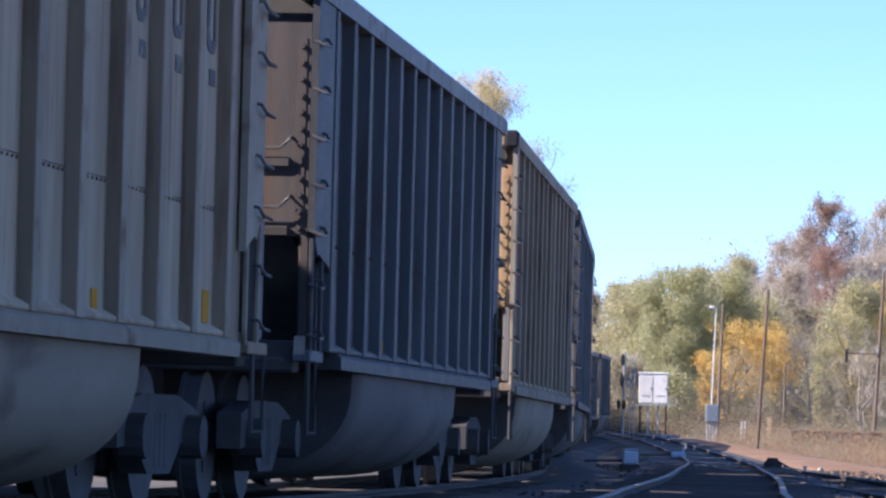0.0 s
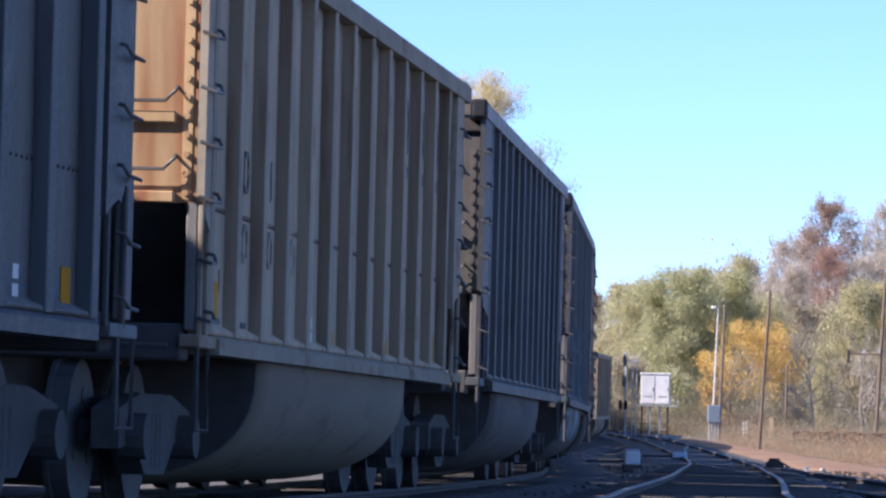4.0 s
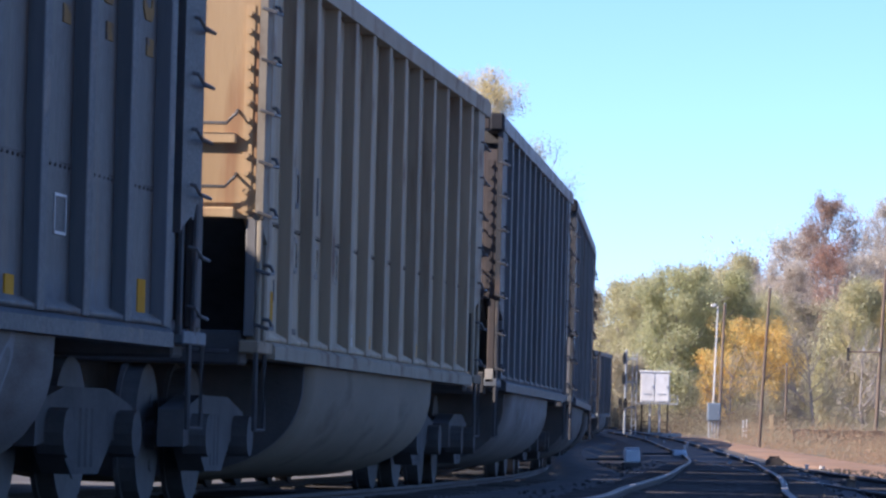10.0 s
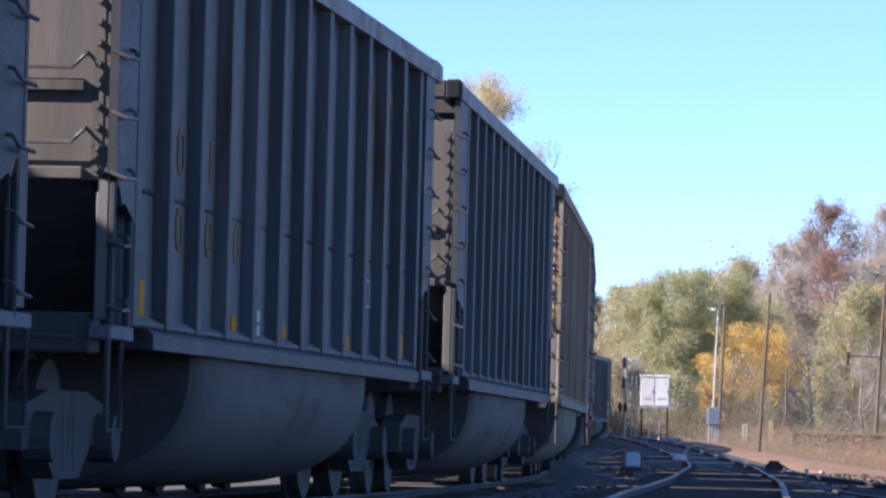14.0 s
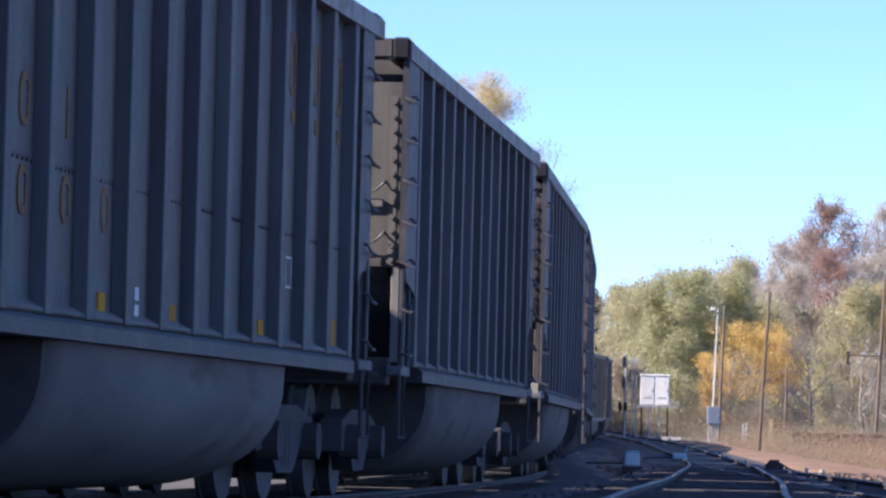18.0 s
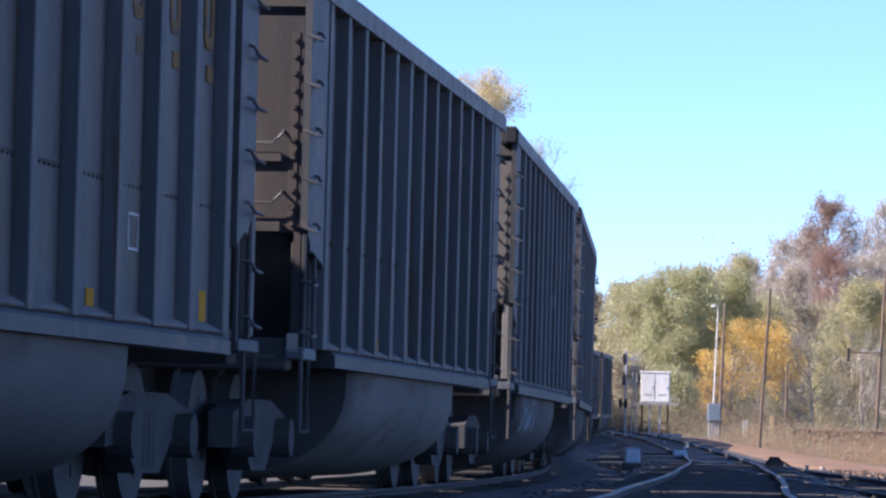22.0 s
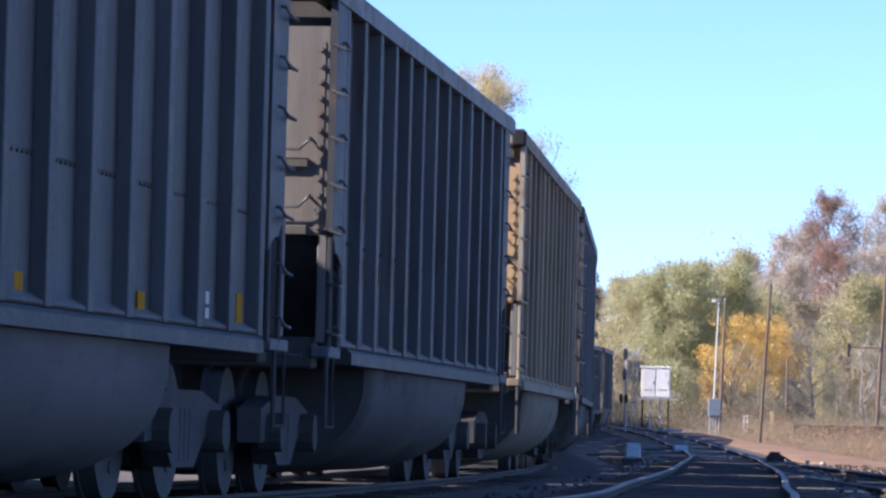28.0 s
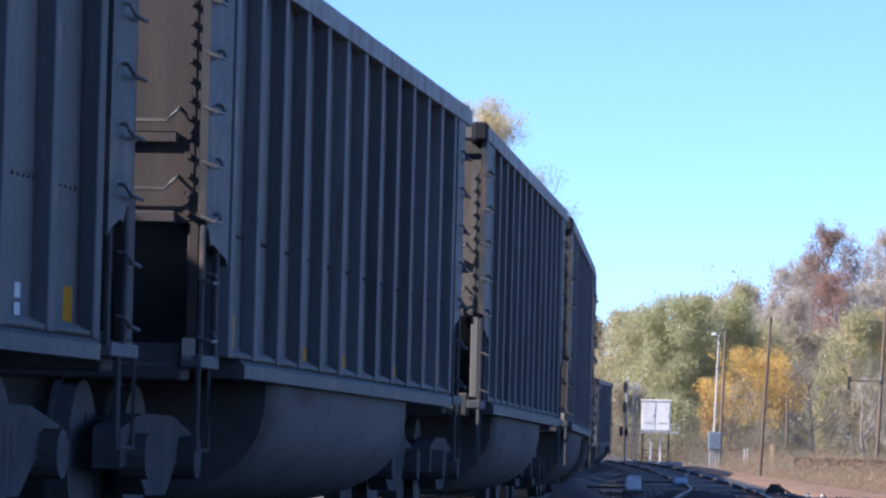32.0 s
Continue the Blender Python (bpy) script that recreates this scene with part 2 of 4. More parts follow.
def prism(bm, outline, lo, hi, axis="x"):
    """A solid whose outline (two coordinates) runs along an axis from lo to hi."""
    def at(a, b, c):
        return {"x": (c, a, b), "y": (a, c, b), "z": (a, b, c)}[axis]
    one = [bm.verts.new(at(a, b, lo)) for a, b in outline]
    two = [bm.verts.new(at(a, b, hi)) for a, b in outline]
    faces = [bm.faces.new(one), bm.faces.new(two[::-1])]
    for i in range(len(one)):
        j = (i + 1) % len(one)
        faces.append(bm.faces.new((one[j], one[i], two[i], two[j])))
    bmesh.ops.recalc_face_normals(bm, faces=faces)
    return bm


def rod(bm, points, radius, sides=6):
    """A round bar bent through points."""
    pts = [Vector(p) for p in points]
    rings = []
    for i, p in enumerate(pts):
        d = (pts[min(i + 1, len(pts) - 1)] - pts[max(i - 1, 0)]).normalized()
        a = d.cross((0, 0, 1) if abs(d.z) < 0.9 else (1, 0, 0)).normalized()
        b = d.cross(a)
        r = radius[i] if isinstance(radius, (list, tuple)) else radius
        rings.append([bm.verts.new(p + r * (math.cos(k * math.tau / sides) * a + math.sin(k * math.tau / sides) * b)) for k in range(sides)])
    for one, two in zip(rings, rings[1:]):
        for k in range(sides):
            bm.faces.new((one[k], one[(k + 1) % sides], two[(k + 1) % sides], two[k]))
    bm.faces.new(rings[0][::-1])
    bm.faces.new(rings[-1])
    return bm


def disc(bm, centre, radius, width, axis="y", sides=20):
    c = Vector(centre)
    ring = []
    for k in range(sides):
        a = k * math.tau / sides
        ring.append((math.cos(a) * radius, math.sin(a) * radius))
    if axis == "y":
        return prism(bm, [(c.x + a, c.z + b) for a, b in ring], c.y - width / 2, c.y + width / 2, "y")
    if axis == "x":
        return prism(bm, [(c.y + a, c.z + b) for a, b in ring], c.x - width / 2, c.x + width / 2, "x")
    return prism(bm, [(c.x + a, c.y + b) for a, b in ring], c.z - width / 2, c.z + width / 2, "z")


B = bmesh.new


# ---- the coal cars ----
HALF, SIDE, FACE, TOP, SILL = 7.22, 1.515, 1.585, 3.70, 0.965
# three builds of car: first post, step between posts, the sill's ends, the tub's ends
BUILDS = {"black": (-6.1, 12.2 / 12, -5.62, 6.15, -3.66, 3.66), "worn": (-6.48, 1.04, -6.0, 6.12, -3.85, 3.64), "beige": (-6.82, 1.048, -6.55, 6.12, -4.05, 3.62)}


def posts_of(build):
    first, step = BUILDS[build][:2]
    return [first + i * step for i in range(13)]


def panel_middle(car, panel):
    first, step = BUILDS[car["build"]][:2]
    return first + (panel + 0.5) * step


DEEP, BOW, OPEN = 0.084, 0.012, 0.86


def skin(z, u=None):
    """How far out the side sheet stands at a height; it bows out by a little, u metres off a panel's middle."""
    return -(FACE - DEEP - 0.004 * (z - 1.1) + (0 if u is None else BOW * max(0.0, 1 - (2 * u / OPEN) ** 2)))


def side_mark(car, mat, panel, z0, z1, dx0=-0.3, dx1=0.3, name="reflector"):
    """A thin painted or stuck-on piece that follows the bowed side facing the second line."""
    x = panel_middle(car, panel)
    bm = B()
    cols = 5
    sheets = []
    for lift in (0.007, -0.004):
        grid = []
        for i in range(cols):
            u = dx0 + (dx1 - dx0) * i / (cols - 1)
            grid.append([bm.verts.new((x + u, skin(z, u) - lift, z)) for z in (z0, z1)])
        sheets.append(grid)
    front, back = sheets
    for i in range(cols - 1):
        bm.faces.new((front[i][0], front[i + 1][0], front[i + 1][1], front[i][1]))
        bm.faces.new((back[i][1], back[i + 1][1], back[i + 1][0], back[i][0]))
        for k in (0, 1):
            bm.faces.new((front[i][k], back[i][k], back[i + 1][k], front[i + 1][k]))
    for i in (0, cols - 1):
        bm.faces.new((front[i][0], front[i][1], back[i][1], back[i][0]))
    bmesh.ops.recalc_face_normals(bm, faces=bm.faces)
    part(name, bm, mat, car)


def glyph_bars(car, mat, panel, z0, z1, dx0, dx1, w=0.05):
    """An unreadable painted character as one plain looped bar."""
    x = panel_middle(car, panel)
    bm = B()
    loops = []
    for gap in (0.0, w):
        a, b, c, d = dx0 + gap, dx1 - gap, z0 + gap, z1 - gap
        k = 0.06 if gap == 0 else 0.025
        ring = [(a + k, c), (b - k, c), (b, c + k), (b, d - k), (b - k, d), (a + k, d), (a, d - k), (a, c + k)]
        for lift in (0.007, -0.004):
            loops.append([bm.verts.new((x + p, skin(q, p) - lift, q)) for p, q in ring])
    front_out, back_out, front_in, back_in = loops
    for one, two in ((front_out, front_in), (front_in, back_in), (back_in, back_out), (back_out, front_out)):
        for i in range(8):
            bm.faces.new((one[i], one[(i + 1) % 8], two[(i + 1) % 8], two[i]))
    bmesh.ops.recalc_face_normals(bm, faces=bm.faces)
    part("stencil_mark", bm, mat, car)


def bowed_panel(a, b, bow):
    """One side panel between two posts: bowed out by the load, its foot drawn out on to the sill."""
    bm = B()
    mid, inner = (a + b) / 2, -SIDE + 0.075
    heights = (SILL + 0.12, SILL + 0.15, SILL + 0.19, 1.35, 1.62, 1.88, 2.3, 2.7, 3.1, TOP - 0.16)
    across = np.linspace(a + 0.05, b - 0.05, 9)
    grid = []
    for x in across:
        u = x - mid
        col = [bm.verts.new((x, inner, SILL + 0.11))]
        for k, z in enumerate(heights):
            y = -FACE + 0.012 if k < 2 else skin(z, u) - bow * math.sin(2.2 * z + a) * max(0.0, 1 - (2 * u / OPEN) ** 2)
            col.append(bm.verts.new((x, y, z)))
        col.append(bm.verts.new((x, inner, TOP - 0.16)))
        grid.append(col)
    n = len(grid[0])
    for one, two in zip(grid, grid[1:]):
        for k in range(n):
            bm.faces.new((one[k], one[(k + 1) % n], two[(k + 1) % n], two[k]))
    bm.faces.new(grid[0])
    bm.faces.new(grid[-1][::-1])
    bmesh.ops.recalc_face_normals(bm, faces=bm.faces)
    return bm


def coal_car(label, panel, post, trim, rim, end, tub, marks):
    car = tagged(new("coal_car"), label, "coal car", "coal cars of the passing train")
    car["build"] = "beige" if panel is tan_panel else "worn" if marks is marks_worn or "blue" in panel.name else "black"
    beige = car["build"] == "beige"
    sill_a, sill_b, tub_a, tub_b = BUILDS[car["build"]][2:]
    stations = posts_of(car["build"])
    bm = B()
    prism(bm, [(-6.45, SILL + 0.11), (6.45, SILL + 0.11), (6.45, TOP - 0.16), (-6.45, TOP - 0.16)], SIDE - 0.04, SIDE, "y")
    part("side_sheet", bm, panel, car)
    bm = B()
    # the seam and its thin shadow line drawn as one dark bar
    box(bm, -OPEN / 2 + 0.02, OPEN / 2 - 0.02, skin(1.88) - 0.012, skin(1.88) + 0.01, 1.876, 1.884, 0.002)
    for i in range(7):
        u = -OPEN / 2 + 0.08 + i * (OPEN - 0.16) / 6
        y = skin(1.85, u)
        rod(bm, [(u, y + 0.01, 1.862), (u, y - 0.01, 1.859)], 0.01, 6)
    seam = mesh_of(bm, "panel_seam", seam_tan if beige else seam_paint)
    for a, b in zip(stations, stations[1:]):
        part("side_panel", bowed_panel(a, b, random.uniform(0.0, 0.008)), panel, car, smooth_faces=True)
        part("panel_seam", seam, None, car, at=((a + b) / 2, 0, 0))
    for side in (-1, 1):
        bm = B()
        prism(bm, [(side * (SIDE - 0.12), SILL), (side * 1.60, SILL), (side * 1.60, SILL + 0.085), (side * 1.56, SILL + 0.118), (side * (SIDE - 0.12), SILL + 0.118)], sill_a, sill_b)
        part("side_sill", bm, trim, car)
        bm = B()
        prism(bm, [(side * (SIDE - 0.1), TOP - 0.17), (side * 1.60, TOP - 0.17), (side * 1.60, TOP - 0.03), (side * 1.57, TOP), (side * (SIDE - 0.1), TOP)], -HALF + 0.02, HALF + 0.05)
        part("top_chord", bm, rim, car)
        sprayed = "spray" in post.name and side < 0
        shared = None
        for x in stations:
            if sprayed or shared is None:
                x0 = x if sprayed else 0
                bm = B()
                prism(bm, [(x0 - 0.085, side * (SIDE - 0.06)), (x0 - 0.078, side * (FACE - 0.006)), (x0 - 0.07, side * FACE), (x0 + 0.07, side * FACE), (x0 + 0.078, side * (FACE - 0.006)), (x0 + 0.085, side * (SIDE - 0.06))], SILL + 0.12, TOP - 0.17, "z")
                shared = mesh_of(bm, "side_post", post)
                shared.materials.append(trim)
                # front faces coloured apart from the sides, putting their different light into the colour
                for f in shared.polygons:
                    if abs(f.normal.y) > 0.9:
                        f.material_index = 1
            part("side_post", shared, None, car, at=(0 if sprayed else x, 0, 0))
        for e in (-1, 1):
            bm = B()
            inside = abs(stations[0 if e < 0 else -1]) + 0.05
            reach = max(6.46, inside + 0.1)
            prism(bm, [(e * inside, SILL + 0.1), (e * reach, SILL + 0.1), (e * reach, TOP - 0.17), (e * inside, TOP - 0.17)], *sorted((side * (SIDE - 0.04), side * (SIDE + 0.004))), "y")
            part("corner_web", bm, post, car)
            bm = B()
            out = HALF - (0.05 if e < 0 else 0.36)
            near = max(6.3, inside + 0.07)
            if out - near > 0.4:
                o = [(near, TOP - 0.17), (out, TOP - 0.17), (out, 1.9), (out - 0.06, 1.82), (out - 0.1, 1.84), (out - 0.2, 1.73), (out - 0.26, 1.75), (near + 0.06, 1.68), (near, 1.64)]
            else:
                o = [(near, TOP - 0.17), (out, TOP - 0.17), (out, 1.9), (out - 0.06, 1.78), (near, 1.7)]
            prism(bm, [(e * a, b) for a, b in o], *sorted((side * (FACE - 0.05), side * FACE)), "y")
            part("corner_plate", bm, trim, car)
            for x in (max(6.42 if e > 0 else 6.62, inside + 0.04), out - 0.03):
                bm = B()
                rod(bm, [(e * x, side * (FACE - 0.02), 1.05), (e * x, side * (FACE - 0.02), 1.85)], 0.02)
                part("ladder_rail", bm, trim, car)
            y = side * FACE
            bars = [(e * (out - 0.31), z, 0.012) if z > 1.7 else (e * (out - 0.22), z, 0.012) for z in (1.16, 1.51, 1.88, 2.21, 2.54, 2.87, 3.2)]
            joined = B()
            for a, z, r in bars:
                bm = B() if side < 0 else joined
                end_x = e * (out + 0.03)
                rod(bm, [(a, y - side * 0.02, z + 0.06), (a, y + side * 0.03, z + 0.05), (a + 0.05 * e, y + side * 0.055, z), (end_x, y + side * 0.055, z - 0.01), (end_x, y - side * 0.03, z + 0.02)], r, 5)
                if side < 0:
                    part("grab_iron", bm, iron, car)
            if side > 0:
                part("ladder", joined, iron, car)
            else:
                joined.free()
            bm = B()
            box(bm, *sorted((e * 6.5, e * (HALF - 0.05))), *sorted((side * 1.45, side * 1.58)), SILL + 0.03, SILL + 0.11, 0.008)
            part("step_bracket", bm, post, car)
            bm = B()
            x = e * 6.95
            rod(bm, [(x - 0.2, side * 1.56, SILL + 0.05), (x - 0.2, side * 1.56, 0.5), (x + 0.2, side * 1.56, 0.5), (x + 0.2, side * 1.56, SILL + 0.05)], 0.018, 5)
            part("stirrup_step", bm, grime, car)
    for w in (-1, 1):
        bm = B()
        prism(bm, [(w * (HALF - 0.12), 1.86), (w * (HALF - 0.07), 1.86), (w * (HALF - 0.07), TOP - 0.35), (w * (HALF - 0.12), TOP - 0.35)], -1.53, 1.53, "y")
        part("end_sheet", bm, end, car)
        bm = B()
        prism(bm, [(w * (HALF - 0.5), TOP - 0.6), (w * (HALF - 0.45), TOP - 0.6), (w * (HALF - 0.45), TOP - 0.02), (w * (HALF - 0.5), TOP - 0.02)], -SIDE, SIDE, "y")
        part("end_recess", bm, grime, car)
        bm = B()
        box(bm, *sorted((w * (HALF - 0.3), w * HALF)), -1.45, 1.45, TOP - 0.155, TOP, 0.01)
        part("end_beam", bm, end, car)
        for s in (-1, 1):
            bm = B()
            box(bm, *sorted((w * (HALF - 0.32), w * (HALF + 0.01))), *sorted((s * 1.45, s * 1.59)), TOP - 0.17, TOP + 0.008, 0.02)
            part("corner_cap", bm, cap_black if w < 0 else rim, car)
            bm = B()
            box(bm, *sorted((w * (HALF - 0.24), w * (HALF - 0.07))), *sorted((s * 1.475, s * 1.545)), 1.1, 1.9, 0.008)
            part("end_post", bm, end if end is end_dark else slope_lift, car)
            if end is not end_dark:
                continue
            bm = B()
            box(bm, *sorted((w * (HALF - 0.065), w * (HALF - 0.05))), *sorted((s * 1.46, s * 1.54)), 1.04, 1.17, 0.003)
            part("end_reflector", bm, pale_plate, car)
        for z in (1.86, 2.34):
            bm = B()
            x = w * (HALF - 0.075)
            box(bm, *sorted((x, x + w * 0.05)), -1.4, 1.4, z, z + 0.07, 0.008)
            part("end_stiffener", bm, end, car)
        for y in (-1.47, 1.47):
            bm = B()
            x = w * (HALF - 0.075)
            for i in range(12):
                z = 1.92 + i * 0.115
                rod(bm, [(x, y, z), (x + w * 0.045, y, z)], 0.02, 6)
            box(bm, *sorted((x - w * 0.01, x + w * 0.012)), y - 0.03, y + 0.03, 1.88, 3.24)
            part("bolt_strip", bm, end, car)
        for z in (2.06, 2.47):
            bm = B()
            x = w * (HALF - 0.075)
            rod(bm, [(x, -1.4, z + 0.09), (x + w * 0.07, -1.4, z + 0.06), (x + w * 0.08, -1.34, z), (x + w * 0.08, -0.75, z), (x, -0.72, z)], 0.012, 5)
            part("handhold", bm, iron, car)
        bm = B()
        prism(bm, [(w * 5.1, 1.1), (w * (HALF - 0.16), 1.9), (w * (HALF - 0.16), 1.94), (w * 5.05, 1.16)], -1.41, 1.41, "y")
        part("slope_sheet", bm, slope_lift, car)
        bm = B()
        box(bm, *sorted((w * (HALF - 0.42), w * (HALF - 0.12))), -1.45, 1.45, 0.92, 1.14, 0.015)
        part("end_sill", bm, grime, car)
        bm = B()
        box(bm, *sorted((w * 5.0, w * (HALF + 0.1))), -0.2, 0.2, 0.72, 1.05, 0.01)
        part("draft_sill", bm, grime, car)
        bm = B()
        box(bm, *sorted((w * (HALF + 0.05), w * (HALF + 0.62))), -0.09, 0.09, 0.76, 0.94, 0.02)
        prism(bm, [(w * (HALF + 0.5), -0.16), (w * (HALF + 0.5), 0.14), (w * (HALF + 0.86), 0.17), (w * (HALF + 0.84), 0.05), (w * (HALF + 0.7), 0.0), (w * (HALF + 0.86), -0.12)], 0.7, 1.0, "z")
        part("coupler", bm, wheel_steel, car)
        bm = B()
        rod(bm, [(w * (HALF + 0.05), -1.4, 1.0), (w * (HALF + 0.05), -0.5, 1.02), (w * (HALF + 0.3), -0.2, 1.06)], 0.015, 5)
        part("uncoupling_lever", bm, iron, car)
        bm = B()
        rod(bm, [(w * (HALF + 0.05), 0.35, 0.78), (w * (HALF + 0.3), 0.36, 0.5), (w * (HALF + 0.6), 0.3, 0.42), (w * (HALF + 0.82), 0.2, 0.55)], 0.03, 6)
        part("brake_hose", bm, grime, car)
        truck = part("truck", truck_bolster(), grime, car, at=(w * 6.0, 0, 0))
        for s in (-1, 1):
            part("truck_frame", truck_frame(s), grime, truck)
        for x in (-0.89, 0.89):
            part("wheelset", wheelset(), wheel_steel, truck, at=(x, 0, 0.457))
    # brake gear on the front end only
    bm = B()
    disc(bm, (-HALF - 0.02, 0.55, 2.2), 0.28, 0.04, "x", 16)
    part("brake_wheel", bm, iron, car)
    bm = B()
    prism(bm, [(-HALF + 0.16, -0.1), (-HALF + 0.16, 0.75), (-HALF + 0.3, 0.75), (-HALF + 0.3, -0.1)], 1.55, 1.8, "z")
    disc(bm, (-HALF + 0.5, 0.35, 1.45), 0.17, 0.7, "x", 14)
    part("brake_cylinder", bm, iron, car)
    # the tub that hangs between the trucks
    bm = B()
    rows = []
    for x, k in ((tub_a, 0.94), (tub_a + 0.06, 0.985), (tub_a + 0.16, 1.0), (tub_b - 0.16, 1.0), (tub_b - 0.06, 0.985), (tub_b, 0.94)):
        ring = []
        for i in range(25):
            a = math.pi * i / 24
            ca, sa = math.cos(a), math.sin(a)
            ring.append(bm.verts.new((x, 1.52 * k * math.copysign(abs(ca) ** 0.74, ca), SILL - 0.002 - 0.86 * k * sa ** 0.72)))
        rows.append(ring)
    for one, two in zip(rows, rows[1:]):
        for i in range(24):
            bm.faces.new((one[i], one[i + 1], two[i + 1], two[i]))
    bm.faces.new(rows[0])
    bm.faces.new(rows[-1][::-1])
    bmesh.ops.recalc_face_normals(bm, faces=bm.faces)
    part("tub", bm, tub, car, smooth_faces=True)
    # added dark plates on the tub's ends: the shade there put into colour
    for e, edge in ((-1, tub_a), (1, tub_b)):
        bm = B()
        o = []
        for i in range(25):
            a = math.pi * i / 24
            ca, sa = math.cos(a), math.sin(a)
            o.append((1.45 * math.copysign(abs(ca) ** 0.74, ca), SILL - 0.01 - 0.81 * sa ** 0.72))
        prism(bm, o, *sorted((edge - e * 0.01, edge + e * 0.06)), "x")
        part("tub_end", bm, grime, car)
    marks(car)
    bm = B()
    grid = [[bm.verts.new((-6.8 + 13.6 * i / 40, -1.32 + 2.64 * j / 8, 3.28 + 0.12 * noise.noise((i * 0.5, j * 0.6, 3.0)))) for j in range(9)] for i in range(41)]
    for i in range(40):
        for j in range(8):
            bm.faces.new((grid[i][j], grid[i + 1][j], grid[i + 1][j + 1], grid[i][j + 1]))
    part("coal_load", bm, coal, car)
    return car


def truck_bolster():
    bm = B()
    box(bm, -0.2, 0.2, -1.05, 1.05, 0.42, 0.7, 0.02)
    return bm


def truck_frame(s):
    bm = B()
    y0, y1 = sorted((s * 0.95, s * 1.12))
    prism(bm, [(-1.25, 0.38), (-1.25, 0.62), (-0.55, 0.72), (0.55, 0.72), (1.25, 0.62), (1.25, 0.38), (0.7, 0.42), (0.35, 0.22), (-0.35, 0.22), (-0.7, 0.42)], y0, y1, "y")
    for x in (-0.89, 0.89):
        disc(bm, (x, s * 1.15, 0.457), 0.14, 0.16, "y", 12)
    for x in (-0.15, 0, 0.15):
        rod(bm, [(x, s * 1.08, 0.26), (x, s * 1.08, 0.6)], 0.05, 8)
    return bm


def wheelset():
    bm = B()
    for s in (-1, 1):
        disc(bm, (0, s * 0.755, 0), 0.457, 0.13, "y", 28)
        disc(bm, (0, s * 0.695, 0), 0.485, 0.03, "y", 28)
        disc(bm, (0, s * 0.83, 0), 0.1, 0.1, "y", 12)
        for k in range(3):
            a = k * math.tau / 3
            disc(bm, (0.24 * math.cos(a), s * 0.82, 0.24 * math.sin(a)), 0.045, 0.02, "y", 8)
    rod(bm, [(0, -1.2, 0), (0, 1.2, 0)], 0.085, 10)
    return bm


# ---- ground, tracks ----
gravel_dark = material("gravel_dark", [(0.042, 0.042, 0.043), (0.063, 0.061, 0.06), (0.093, 0.088, 0.084)], 0.6, 0.9, bump=0.9, fine=14.0, spots=((0.1, 0.085, 0.072), 7.0, 0.56, 0.62))
red_dirt = material("red_dirt", [(0.2, 0.115, 0.062), (0.28, 0.168, 0.094), (0.35, 0.225, 0.135)], 0.5, 0.95, bump=0.6, fine=9.0, stretch=(1, 0.25, 1), spots=((0.20, 0.14, 0.09), 0.8, 0.55, 0.7))
rail_side = material("rail_side", [(0.05, 0.042, 0.038), (0.08, 0.066, 0.058)], 6.0, 0.8, bump=0.2)
rail_dull = material("rail_dull", [(0.05, 0.045, 0.042), (0.09, 0.08, 0.075)], 3.0, 0.6, bump=0.0)
rail_head = material("rail_head", [(0.27, 0.235, 0.195), (0.36, 0.315, 0.265)], 3.0, 0.6, metal=0.1, bump=0.0, stretch=(1, 1, 1))
tie_wood = material("tie_wood", [(0.06, 0.055, 0.052), (0.105, 0.092, 0.082)], 3.0, 0.9, bump=0.5, spread=0.3)
ground_mix = material("ground_mix", [(0.10, 0.075, 0.055), (0.17, 0.12, 0.08), (0.22, 0.165, 0.10)], 0.12, 0.95, bump=0.8, fine=5.0, spots=((0.12, 0.12, 0.06), 0.5, 0.52, 0.62))


def rise(x, y):
    """The land: level by the line, climbing to a wooded hill behind."""
    y, x = np.asarray(y, float), np.asarray(x, float)
    hill = smooth((y - 330) / 260) * (14 + 10 * smooth((x - 5) / 45))
    left = smooth((-x + MAIN_AT_Y(y) - 8) / 60) * 1.5
    return grade(np.minimum(y, 330)) - 0.26 + hill * 0.8 + left


def MAIN_AT_Y(y):
    return np.interp(y, MAIN_Y, MAIN_X)


def build_ground():
    xs = np.concatenate([np.linspace(-4000, -200, 10), np.linspace(-150, -30, 13), np.linspace(-25, 45, 57), np.linspace(55, 200, 12), np.linspace(300, 4000, 9)])
    ys = np.concatenate([np.linspace(-4000, -300, 9), np.linspace(-220, 0, 12), np.linspace(8, 340, 84), np.linspace(350, 700, 30), np.linspace(800, 4500, 12)])
    gx, gy = np.meshgrid(xs, ys, indexing="ij")
    gz = rise(gx, gy)
    gz = np.where(np.abs(gx) + np.abs(gy) > 700, np.minimum(gz, 8), gz)
    verts = np.stack([gx, gy, gz], -1).reshape(-1, 3)
    n = len(ys)
    faces = [(i * n + j, (i + 1) * n + j, (i + 1) * n + j + 1, i * n + j + 1) for i in range(len(xs) - 1) for j in range(n - 1)]
    me = bpy.data.meshes.new("ground")
    me.from_pydata(verts.tolist(), [], faces)
    me.materials.append(ground_mix)
    for f in me.polygons:
        f.use_smooth = True
    tagged(new("ground", me), "brown autumn ground rising to a wooded hill", "ground", kind="structure")


